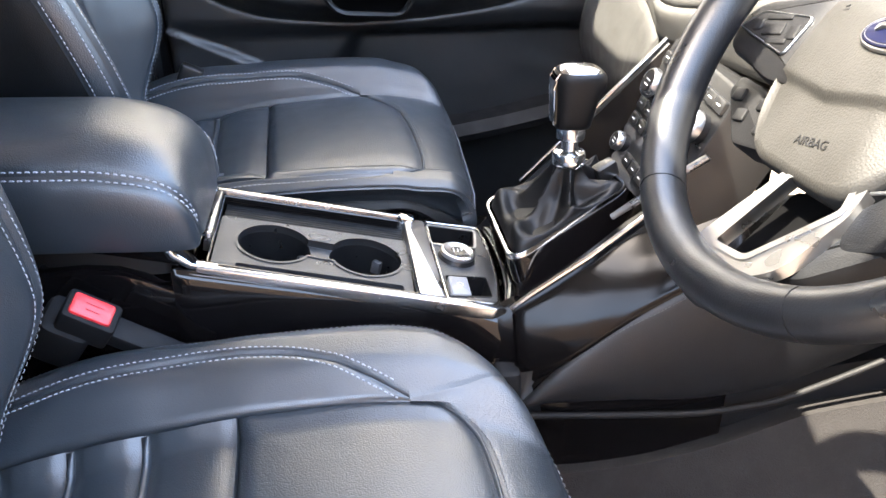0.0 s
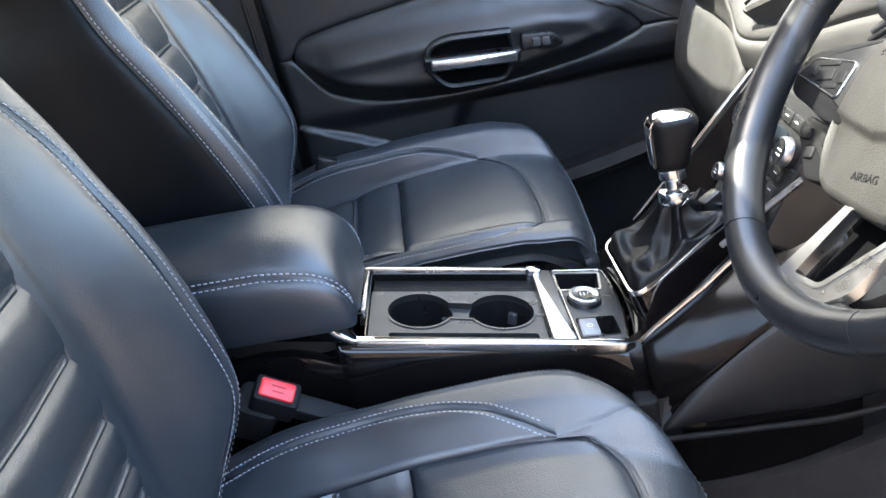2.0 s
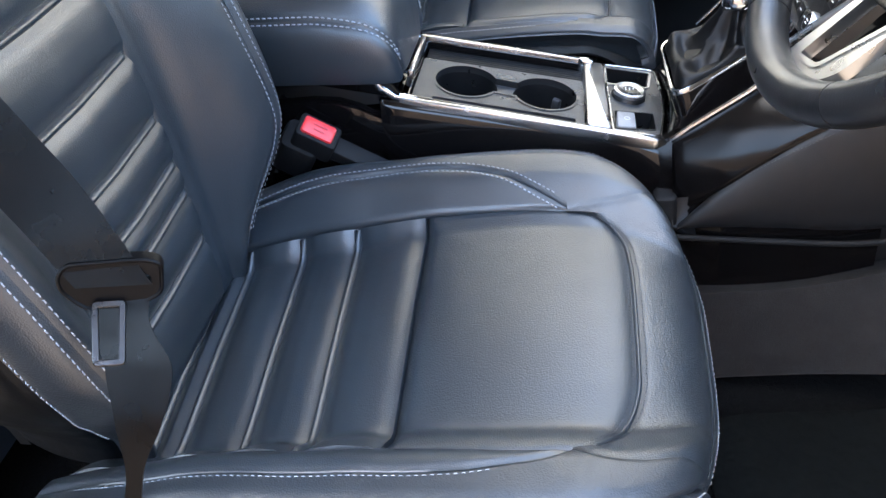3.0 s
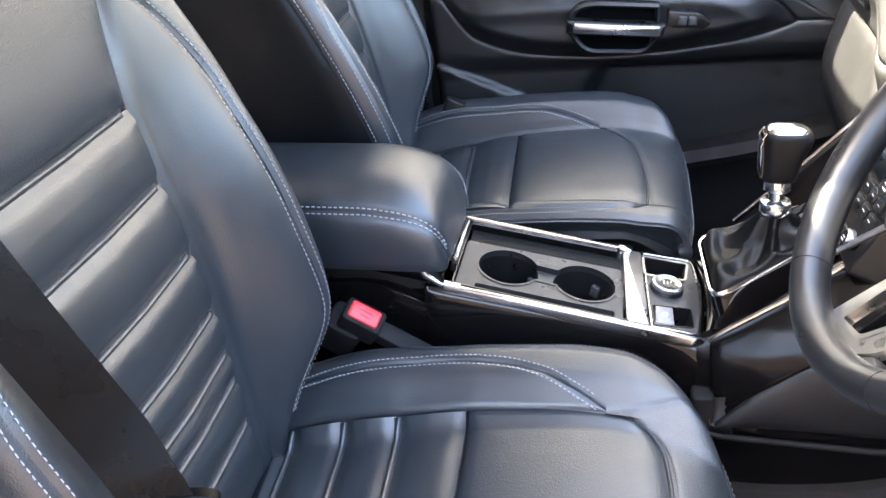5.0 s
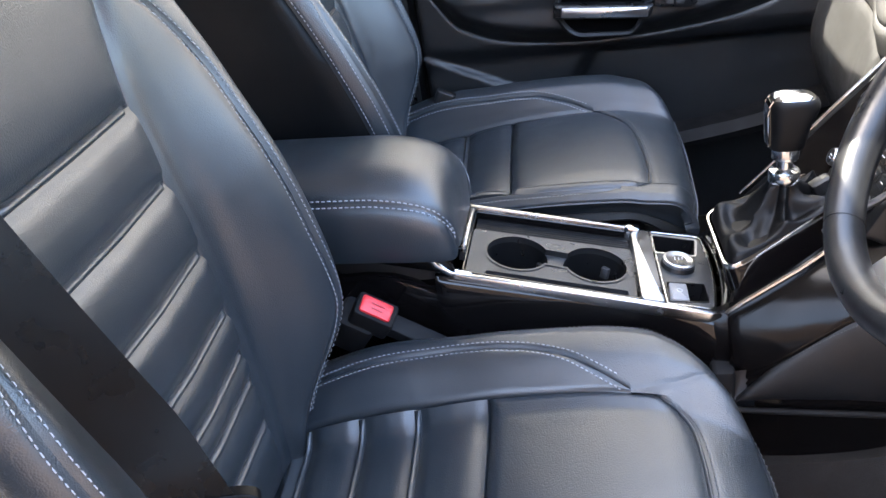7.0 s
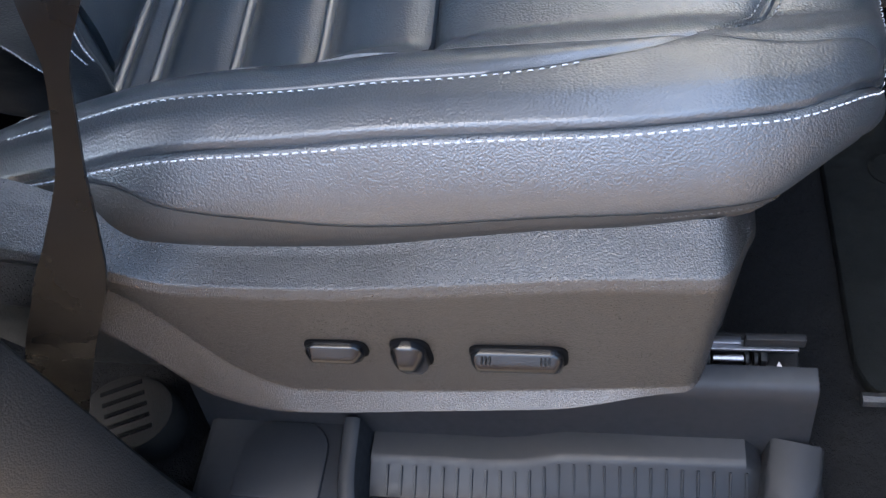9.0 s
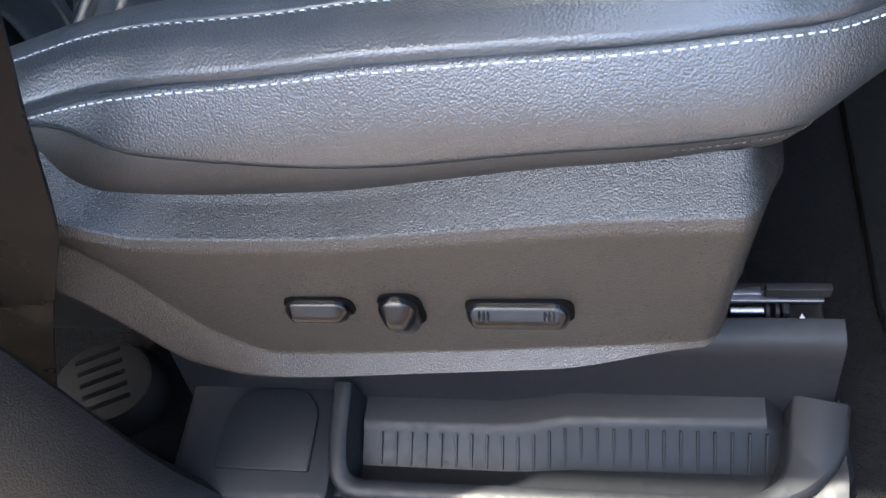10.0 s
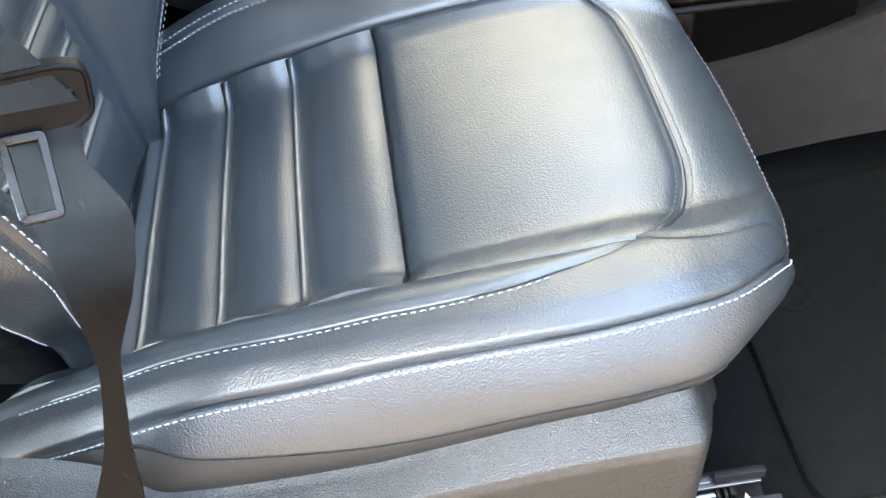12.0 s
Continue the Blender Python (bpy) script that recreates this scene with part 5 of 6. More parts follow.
cover = slab(ring_round([(0.014, -0.100), (0.036, -0.078), (0.062, -0.036), (0.088, -0.020), (0.150, -0.040), (0.140, -0.085), (0.070, -0.110), (0.020, -0.124)], 0.010, 5), -0.006, 0.024, 0.005, WS)
part("spoke_cover", cover, COVER, wheel)
part("cover_line", tube([(0.022, -0.0860, 0.0245), (0.043, -0.0800, 0.0245), (0.056, -0.0585, 0.0245), (0.074, -0.0440, 0.0245)], 0.0011, 8), SATIN, wheel).data.transform(WS)
# near-black sheet behind the spoke opening, in place of shade
part("spoke_back", slab(ring_round([(-0.060, 0.010), (-0.074, -0.058), (-0.02, -0.062), (0.03, -0.02), (0.03, 0.010)], 0.006, 4), -0.034, -0.026, 0.001, LS), RECESS_SHADE, wheel)
part("column_cover", loft([[(r * math.cos(a) * 1.0, r * 0.85 * math.sin(a) - 0.01, z) for a in (2 * math.pi * k / 28 for k in range(28))] for r, z in ((0.055, -0.03), (0.062, -0.06), (0.068, -0.12), (0.075, -0.22))]), SPOKE, wheel).data.transform(WS)
# remote stalk under the left spoke
pod = part("audio_pod", slab(ring_round([(-0.172, -0.026), (-0.166, -0.013), (-0.100, -0.030), (-0.096, -0.070), (-0.136, -0.068)], 0.006, 5), -0.020, 0.006, 0.004, WS), SPOKE, wheel, "grey audio control pod behind the spoke")
for px_, py_ in ((-0.154, -0.030), (-0.140, -0.046), (-0.122, -0.036), (-0.112, -0.054)):
    part("pod_button", box(px_ - 0.006, px_ + 0.006, py_ - 0.005, py_ + 0.005, 0.005, 0.0085, 0.0015, WS), SPOKE, pod)

stalk = thing("indicator_stalk", "grey indicator stalk beside the steering column", "stalk")
bm = tube([(-0.045, 0.020, -0.060), (-0.10, 0.036, -0.060), (-0.146, 0.041, -0.060)], [0.010, 0.011, 0.0135], 14, 0.8)
bm.transform(WM)
part("arm", bm, SPOKE, stalk)
bm = loft([[(-0.138 - d, 0.040 + d * 0.10 + r * math.cos(a), -0.060 + r * 0.8 * math.sin(a)) for a in (2 * math.pi * k / 20 for k in range(20))] for d, r in ((0, 0.0135), (0.004, 0.0145), (0.03, 0.0135), (0.038, 0.012), (0.041, 0.008))])
bm.transform(WM)
part("end_cap", bm, PLASTIC_GREY, stalk, "grey end cap")
for d, w in ((0.010, 0.008), (0.018, 0.006), (0.026, 0.006)):
    bm = box(-0.100 - d - 0.001, -0.100 - d + 0.001, 0.038 - w / 2, 0.038 + w / 2, -0.0520, -0.0500, 0.0002)
    bm.transform(WM)
    part("legend_bar", bm, PALE_LEGEND, stalk)

# ---- dashboard ----
dash = thing("dashboard", "dark soft dashboard with air vents, top in full sun", "dashboard")
D_FX = curve([-0.45, -0.2, 0.2, 0.42, 0.54, 0.62, 0.80, 1.07], [0.50, 0.48, 0.47, 0.40, 0.355, 0.372, 0.405, 0.410])
D_TOP = curve([-0.45, -0.15, 0.15, 0.32, 0.45, 0.62, 0.80, 1.07], [0.78, 0.80, 0.79, 0.75, 0.73, 0.72, 0.70, 0.675])


def dash_surface(y, h):
    y, h = np.broadcast_arrays(np.asarray(y, float), np.asarray(h, float))
    fx, tz = D_FX(y), D_TOP(y)
    c = bell(y, 0.52, 0.15)
    k = [0, 0.18, 0.34, 0.46, 0.58, 0.74, 1.0]
    lid = step(0.52, 0.60, y)
    xs = np.stack([fx + 0.10 - 0.07 * lid, fx + 0.065 - 0.080 * lid, fx + 0.012, fx - 0.002 + 0.01 * c, fx + 0.022 + 0.055 * c, fx + 0.13 + 0.05 * c, fx * 0 + 1.0], -1)
    zs = np.stack([0.26 + 0 * y, 0.40 + 0 * y, 0.535 + 0 * y, tz - 0.085 - 0.05 * c, tz - 0.022 - 0.045 * c, tz, tz - 0.02], -1)
    i = np.clip(np.searchsorted(k, h, side="right") - 1, 0, 5)
    t = (h - np.take(k, i)) / (np.take(k, i + 1) - np.take(k, i))
    pick = lambda a, j: np.take_along_axis(a, np.clip(j, 0, 6)[..., None], -1)[..., 0]
    def cat(a):
        p0, p1, p2, p3 = pick(a, i - 1), pick(a, i), pick(a, i + 1), pick(a, i + 2)
        m1, m2 = (p2 - p0) / 2, (p3 - p1) / 2
        return p1 * (1 + 2 * t) * (1 - t) ** 2 + m1 * t * (1 - t) ** 2 + p2 * t * t * (3 - 2 * t) + m2 * t * t * (t - 1)
    return np.stack([cat(xs), y, cat(zs)], -1)


dcore = (0.8, 0.4, 0.45)
patch("dash_top", dash_surface, -0.45, 1.07, 0.44, 1.0, 90, 40, DASH, dash, dcore, groove=0.004, w=0.006, label="soft dash top")
patch("dash_face", dash_surface, -0.45, 1.07, 0.33, 0.44, 90, 12, DASH, dash, dcore, groove=0.004, w=0.005)
patch("glove_box", dash_surface, 0.57, 1.05, 0.0, 0.33, 40, 16, GLOVE, dash, dcore, groove=0.006, w=0.006, label="lighter grey glove box lid")
patch("knee_panel", dash_surface, -0.45, 0.30, 0.0, 0.33, 40, 16, PLASTIC_SOFT, dash, dcore, groove=0.006, w=0.006)
# end cheek of the dash beside the door
cheek = slab([(0.425, 0.530), (0.405, 0.60), (0.43, 0.655), (0.55, 0.675), (1.0, 0.655), (1.0, 0.26), (0.51, 0.26), (0.47, 0.42)], 0.0, 0.012, 0.003, pose(0, 1.082, 0, 90, 0, 0))
part("dash_cheek", cheek, DASH, dash)


def vent(m, w, h, n, name="air_vent"):
    """An air vent in the plane of m: frame, dark box, slats."""
    out = ring_round([(-w / 2, -h / 2), (w / 2, -h / 2), (w / 2, h / 2), (-w / 2, h / 2)], min(w, h) * 0.18, 5)
    v = part(name, frame_ring(out, 0.006, -0.012, 0.004, m, 0.002), PLASTIC_PLAIN, dash, "black air vent with slats")
    part("duct", slab(out, -0.012, -0.006, 0.001, m), RECESS_SHADE, v)
    for i in range(n):
        b = -h / 2 + h * (i + 1) / (n + 1)
        part("slat", box(-w / 2 + 0.006, w / 2 - 0.006, b - 0.0022, b + 0.0022, -0.004, 0.002, 0.0008, m), PLASTIC_PLAIN, v)
    part("tab", box(-0.006, 0.006, -0.005, 0.005, -0.002, 0.006, 0.001, m), SATIN, v)
    return v


def on_dash(y, h, turn=0):
    p, n = normals(dash_surface, np.array([[y]]), np.array([[h]]), dcore)
    n = Vector(n[0, 0])
    a = Vector((0, -1, 0))
    a = (a - n * a.dot(n)).normalized()
    b = n.cross(a)
    m = Matrix((a, b, n)).transposed().to_4x4()
    m.translation = Vector(p[0, 0]) + n * 0.004
    return m @ pose(0, 0, 0, 0, 0, turn)


vent(on_dash(0.915, 0.425, 4), 0.165, 0.060, 3)
vent(on_dash(0.890, 0.615, 62), 0.100, 0.042, 3, "top_vent")
part("vent_trim", frame_ring(ring_round([(-0.062, -0.032), (0.064, -0.032), (0.062, 0.032), (-0.058, 0.032)], 0.012, 5), 0.010, -0.01, 0.005, on_dash(0.890, 0.615, 62), 0.002), DASH, dash, "pale surround of the side vent")
# sunken display under its hood, facing the seats, with slots along the hood's edge
hc = [Vector(dash_surface(np.array(y), np.array(h))) for y, h in ((0.512, 0.475), (0.462, 0.650), (0.290, 0.660), (0.345, 0.500))]
hx = (hc[3] + hc[2] - hc[0] - hc[1]).normalized()
hn = hx.cross(hc[1] + hc[2] - hc[0] - hc[3]).normalized()
scr = Matrix((hx, hn.cross(hx), hn)).transposed().to_4x4()
scr.translation = sum(hc, Vector()) / 4 + hn * 0.006
ho = [tuple((scr.inverted() @ p)[:2]) for p in hc]
ring_in = lambda d: [(x * (1 - d / 0.09), y * (1 - d / 0.06)) for x, y in ho]
hood = part("display_hood", frame_ring(ring_round(ho, 0.012, 5), 0.009, -0.03, 0.022, scr, 0.004), DASH, dash)
part("hood_lining", frame_ring(ring_round(ring_in(0.009), 0.010, 5), 0.002, -0.004, 0.020, scr, 0.0005), PANEL_DARK, hood)
part("display", slab(ring_round(ring_in(0.010), 0.010, 5), -0.004, 0.003, 0.001, scr), SCREEN, hood, "dark glossy display")
d0, d1 = np.array(ho[0]), np.array(ho[1])
along = (d1 - d0) / np.linalg.norm(d1 - d0)
off = np.array((-along[1], along[0])) * 0.0055
for t0, t1 in ((0.08, 0.42), (0.44, 0.62), (0.64, 0.92)):
    q0, q1 = d0 + (d1 - d0) * t0 + off, d0 + (d1 - d0) * t1 + off
    part("hood_slot", tube([(*q0, 0.0195), (*((q0 + q1) / 2), 0.0215), (*q1, 0.0195)], 0.0035, 8), RECESS_SHADE, hood).data.transform(scr)
for i in range(5):
    bx = ho[0][0] + 0.040 + i * 0.026
    part("button", box(bx, bx + 0.020, ho[0][1] + 0.014, ho[0][1] + 0.026, 0.0, 0.007, 0.002, scr), PLASTIC_GREY, hood)
# long louvred vent sweeping up beside the instruments
lv_a, lv_b = np.array([(0.400, 0.285, 0.598), (0.415, 0.290, 0.634)]), np.array([(0.470, 0.100, 0.715), (0.480, 0.110, 0.752)])
louvre = part("driver_vent", loft([[tuple(e[0] + np.array(o)) for o in ((0.03, 0, -0.004), (0.006, 0, -0.004))] + [tuple(e[1] + np.array(o)) for o in ((0.006, 0, 0.004), (0.03, 0, 0.004))] for e in (lv_a, lv_b)]), RECESS_SHADE, dash, "dark louvred vent beside the instruments")
for i in range(5):
    t = i / 4
    p0, p1 = lv_a[0] * (1 - t) + lv_a[1] * t, lv_b[0] * (1 - t) + lv_b[1] * t
    part("slat", tube([tuple(p0), tuple((p0 + p1) / 2 + np.array((-0.004, 0, 0.004))), tuple(p1)], 0.0034, 8), SATIN if i in (0, 4) else PLASTIC_PLAIN, louvre)
# instrument cowl
bm = loft([[(0.52 + 0.05 * t, 0.16 * math.cos(a), 0.74 + 0.10 * math.sin(a)) for a in np.linspace(0, math.pi, 15)] + [(0.52 + 0.05 * t, 0.145 * math.cos(a), 0.735 + 0.085 * math.sin(a)) for a in np.linspace(math.pi, 0, 15)] for t in (0, 0.5, 1, 3)])
part("instrument_cowl", bm, DASH, dash)

# ---- centre stack ----
stack = thing("center_stack", "silver grey centre stack with knobs and chrome edges", "control panel")
a_, b_ = Vector((0.300, 0.405, 0.402)), Vector((0.357, 0.405, 0.515))
up_ = (b_ - a_).normalized()
n_ = Vector((-up_.z, 0, up_.x))
SM = Matrix((Vector((0, -1, 0)), up_, n_)).transposed().to_4x4()
SM.translation = a_
face = ring_round([(-0.092, 0.0), (0.092, 0.0), (0.098, 0.165), (-0.098, 0.165)], 0.008, 5)
part("panel", slab(face, -0.08, 0.0, 0.004, SM), STACK, stack, "dark satin control panel")
for kx, ky, r in ((-0.066, 0.108, 0.0165), (0.070, 0.108, 0.0165), (-0.062, 0.030, 0.011), (0.062, 0.030, 0.011)):
    kb = part("knob", lathe([(r, 0), (r, 0.012), (r * 0.94, 0.0165), (r * 0.8, 0.017), (0, 0.0165)], 32, SM @ pose(kx, ky, 0)), PANEL_DARK, stack)
    part("knob_ring", lathe([(r + 0.001, 0.008), (r + 0.001, 0.0145), (r * 0.93, 0.0172), (r * 0.86, 0.0174), (r * 0.86, 0.016)], 32, SM @ pose(kx, ky, 0)), SATIN, kb)
    for d in (-0.25, 0.1):
        part("legend_bar", box(-r * 0.35, r * 0.35, r * d - 0.0006, r * d + 0.0006, 0.0166, 0.0172, 0.0001, SM @ pose(kx, ky, 0)), PALE_LEGEND, kb)
part("small_display", slab(ring_round([(-0.042, 0.094), (0.046, 0.094), (0.046, 0.124), (-0.042, 0.124)], 0.004, 4), -0.002, 0.003, 0.001, SM), SCREEN, stack, "narrow dark climate display")
for ky, xs in ((0.080, (-0.076, -0.049, -0.022, 0.005, 0.032, 0.059)), (0.060, (-0.072, -0.045, -0.018, 0.009, 0.036, 0.063)), (0.140, (-0.078, -0.051, -0.024, 0.003, 0.030, 0.057, 0.080)), (0.020, (-0.03, -0.005, 0.020))):
    for kx in xs:
        bt = part("button", box(kx - 0.0120, kx + 0.0120, ky - 0.0075, ky + 0.0075, 0.0, 0.0045, 0.0016, SM), STACK, stack)
        part("legend_bar", box(kx - 0.004, kx + 0.004, ky - 0.0006, ky + 0.0006, 0.0044, 0.0049, 0.0001, SM), PALE_LEGEND, bt)
part("row_strip", tube([(-0.088, 0.0945, 0.001), (0.090, 0.0945, 0.001)], 0.0012, 8), SATIN, stack).data.transform(SM)
# bright strip that climbs the far edge to the dash, the cheek inside it, the shoulder behind the gear gaiter
edge_a, edge_b = np.array((0.196, 0.522, 0.361)), np.array((0.374, 0.520, 0.545))
part("edge_strip", tube([tuple(edge_a * (1 - t) + edge_b * t) for t in np.linspace(0, 1, 9)], 0.0030, 10), CHROME, stack, "chrome strip climbing to the dash")
low_a, low_b = np.array((0.286, 0.496, 0.398)), np.array((0.372, 0.500, 0.520))
cheek_f = lambda u, v: np.stack([(edge_a[k] * 0.45 + edge_b[k] * 0.55 - (edge_b[k] - edge_a[k]) * 0.35) * (1 - v) * (1 - u) + edge_b[k] * (1 - v) * u + low_a[k] * v * (1 - u) + low_b[k] * v * u + (0.004 * np.sin(np.pi * u) if k == 0 else 0) for k in range(3)], -1)
patch("cheek", cheek_f, 0.0, 1.0, 0.0, 1.0, 16, 12, KNEE, stack, (0.5, 0.50, 0.30), groove=0.002, w=0.004)
SHOULDER = material("shoulder_grey", (0.030, 0.030, 0.031), 0.40, spec=0.5, bump=[("noise", 600, 0.0001)])
sh = [np.array(p) for p in ((0.284, 0.506, 0.404), (0.300, 0.385, 0.403), (0.324, 0.385, 0.446), (0.318, 0.506, 0.450))]
shoulder = lambda u, v: np.stack([(sh[0][k] * (1 - v) + sh[1][k] * v) * (1 - u) + (sh[3][k] * (1 - v) + sh[2][k] * v) * u + (0.006 * np.sin(np.pi * u) if k == 0 else 0) for k in range(3)], -1)
patch("shoulder", shoulder, 0.0, 1.0, 0.0, 1.0, 16, 12, SHOULDER, stack, (0.5, 0.45, 0.30), groove=0.003, w=0.006, label="satin grey shoulder panel")
# lower driver-side edge of the stack: a bright bar and a gloss panel under it
part("lower_bar", tube([(0.262, 0.334, 0.402), (0.30, 0.318, 0.440), (0.345, 0.298, 0.484)], [0.0035, 0.0045, 0.004], 10), SATIN, stack, "satin bar under the controls")

# ---- passenger door ----
door = thing("passenger_door", "dark moulded passenger door with silver pull handle", "car door")
Z_SILL = curve([-0.40, -0.33, 0.40, 0.52], [0.768, 0.763, 0.697, 0.665])
Z_CREASE = curve([-0.40, -0.33, -0.15, 0.0, 0.09, 0.16, 0.28, 0.40, 0.52], [0.702, 0.701, 0.694, 0.684, 0.672, 0.640, 0.565, 0.485, 0.420])
Z_UP = curve([-0.316, -0.30, -0.25, -0.10, 0.066, 0.16, 0.26, 0.33, 0.356], [0.560, 0.580, 0.592, 0.608, 0.620, 0.596, 0.545, 0.500, 0.470])
Z_DN = curve([-0.316, -0.29, -0.262, -0.10, 0.0, 0.10, 0.25, 0.33, 0.356], [0.540, 0.500, 0.468, 0.418, 0.410, 0.413, 0.433, 0.452, 0.462])


def door_surface(x, z):
    x, z = np.broadcast_arrays(np.asarray(x, float), np.asarray(z, float))
    y = 1.135 + 0 * x
    y = y - 0.020 * step(0.02, -0.012, z - Z_CREASE(x)) + 0.012 * step(0.70, 0.76, z)
    inside = step(0.0, 0.05, z - Z_DN(x)) * step(-0.02, 0.06, Z_UP(x) - z) * step(-0.32, -0.24, x) * step(0.37, 0.26, x)
    y = y - 0.042 * inside * step(0.62, 0.47, z)
    ridge = 0.530 - 0.10 * np.clip(x - 0.15, 0, 0.2)
    y = y - 0.016 * bell(z, ridge, 0.022) * step(-0.33, -0.2, x) * step(0.37, 0.25, x)
    y = y + 0.018 * step(0.43, 0.38, z)
    pocket = step(-0.045, -0.005, x - 0.6 * (z - 0.35)) * step(0.40, 0.375, z)
    y = y + 0.030 * pocket
    flap = step(0.0, 0.012, z - (0.402 - 0.48 * (x + 0.334))) 
    y = y - 0.014 * (1 - flap) * (1 - pocket)
    y = y - 0.010 * step(0.33, 0.46, x) * step(0.72, 0.55, z)
    return np.stack([x, y, z], -1)


oc = (0.0, 2.0, 0.4)
Z_LEDGE = curve([-0.40, -0.33, 0.0, 0.19, 0.40, 0.52], [0.865, 0.850, 0.785, 0.742, 0.702, 0.668])
patch("upper_panel", door_surface, -0.345, 0.52, Z_CREASE, Z_SILL, 60, 24, PLASTIC_SOFT, door, oc, groove=0.003, w=0.004)
patch("window_ledge", door_surface, -0.345, 0.52, Z_SILL, Z_LEDGE, 60, 14, PLASTIC_SOFT, door, oc, groove=0.004, w=0.006, skirt=0.05)
patch("middle_panel", door_surface, -0.345, 0.52, lambda x: np.where((x > -0.316) & (x < 0.356), Z_UP(x), 0.5 * (Z_UP(x) + Z_DN(x))), Z_CREASE, 120, 24, PLASTIC_SOFT, door, oc, groove=0.003, w=0.004)
patch("armrest_panel", door_surface, -0.315, 0.355, Z_DN, Z_UP, 90, 40, PLASTIC_SOFT, door, oc, groove=0.004, w=0.005, label="padded armrest panel")
patch("lower_panel", door_surface, -0.345, 0.52, -0.03, lambda x: np.where((x > -0.316) & (x < 0.356), Z_DN(x), 0.5 * (Z_UP(x) + Z_DN(x))), 120, 90, PLASTIC_SOFT, door, oc, groove=0.003, w=0.004)
patch("door_edge", lambda x, z: np.stack([x + 0 * z, 1.21 + 0 * x, z + 0 * x], -1), -0.36, 0.9, -0.03, 0.70, 10, 10, PLASTIC_PLAIN, door, oc, groove=0, label="outer door skin")
# pull handle in its recess
DH = pose(0.027, 1.070, 0.492, 90, 0, 0) @ pose(0, 0, 0, 0, 0, -5.5)
cup_out = ring_round([(-0.098, -0.010), (-0.088, 0.034), (-0.05, 0.046), (0.076, 0.046), (0.080, -0.012), (0.060, -0.052), (-0.060, -0.056)], [0.012, 0.02, 0.02, 0.008, 0.01, 0.02, 0.025], 6)
# flat slab; the recess's shade is only its near-black colour
part("handle_recess", slab(cup_out, -0.020, 0.010, 0.003, DH), RECESS_SHADE, door, "near-black slab standing in for the shaded handle recess")
part("recess_lip", frame_ring(cup_out, 0.010, -0.02, 0.022, DH, 0.005), PLASTIC_SOFT, door)
hb = part("pull_handle", slab(ring_round([(-0.096, -0.014), (0.084, -0.014), (0.090, 0.012), (-0.096, 0.014)], 0.005, 4), 0.012, 0.036, 0.006, DH), PLASTIC_PLAIN, door)
part("handle_inlay", slab(ring_round([(-0.082, -0.010), (0.080, -0.010), (0.080, 0.010), (-0.082, 0.010)], 0.004, 4), 0.030, 0.040, 0.004, DH), SATIN, hb, "brushed silver handle inlay")
wp = part("window_switch_plate", slab(ring_round([(0.090, 0.004), (0.160, 0.002), (0.172, 0.014), (0.150, 0.032), (0.090, 0.034)], 0.006, 5), -0.01, 0.022, 0.003, DH), PLASTIC_PLAIN, door, "black window switch plate")
for dx in (0.118, 0.136):
    part("window_switch", box(dx - 0.008, dx + 0.008, 0.010, 0.026, 0.021, 0.028, 0.002, DH), PLASTIC_GREY, wp)
# inner opener and lock switch
DO = pose(0.272, 1.118, 0.655, 90, 0, 0) @ pose(0, 0, 0, 0, 0, 2)
op_out = ring_round([(-0.105, 0.0), (-0.080, 0.034), (0.095, 0.040), (0.108, 0.020), (0.080, -0.036), (-0.02, -0.038)], 0.014, 6)
op = part("opener_plate", slab(op_out, -0.02, 0.004, 0.003, DO), PLASTIC_PLAIN, door)
part("opener_rim", frame_ring(op_out, 0.004, -0.02, 0.008, DO, 0.002), PLASTIC_SOFT, op)
# thin near-black slab stands in for shade inside the opener well
part("opener_well", slab(ring_round([(-0.088, 0.004), (-0.06, 0.028), (0.028, 0.030), (0.010, -0.026), (-0.03, -0.022)], 0.010, 5), 0.0, 0.0052, 0.0006, DO), RECESS_SHADE, op)
kk = np.linspace(0, 4, 25)
ap = np.stack([curve(np.arange(5), np.array([(-0.070, 0.022, 0.010), (-0.080, 0.004, 0.016), (-0.055, -0.012, 0.018), (-0.02, -0.018, 0.017), (0.006, -0.020, 0.013)])[:, c])(kk) for c in range(3)], -1)
bm = tube([tuple(p) for p in ap], [0.006 + 0.009 * math.sin(math.pi * min(1, k / 3.2 + 0.12)) ** 0.6 for k in kk * 0.75], 12, 0.7)
bm.transform(DO)
part("door_opener", bm, SATIN, door, "polished silver inner door handle")
lk = part("lock_switch", slab(ring_round([(0.042, -0.020), (0.058, -0.018), (0.072, 0.022), (0.054, 0.024)], 0.006, 5), 0.0, 0.008, 0.002, DO), PLASTIC_PLAIN, door)
part("lock_rim", frame_ring(ring_round([(0.038, -0.024), (0.060, -0.022), (0.076, 0.026), (0.052, 0.028)], 0.007, 5), 0.0015, 0.002, 0.0075, DO, 0.0004), SATIN, lk)
for b in (-0.008, 0.004, 0.015):
    part("legend_dot", box(0.053 + b * 0.3, 0.057 + b * 0.3, b - 0.002, b + 0.002, 0.008, 0.0085, 0.0002, DO), PALE_LEGEND, lk)

# ---- body shell: floor, pillars, roof, rear ----
def shell(name, bm, mat, label, category, kind="structure"):
    ob = part(name, bm, mat)
    return tagged(ob, label, category, "", kind)


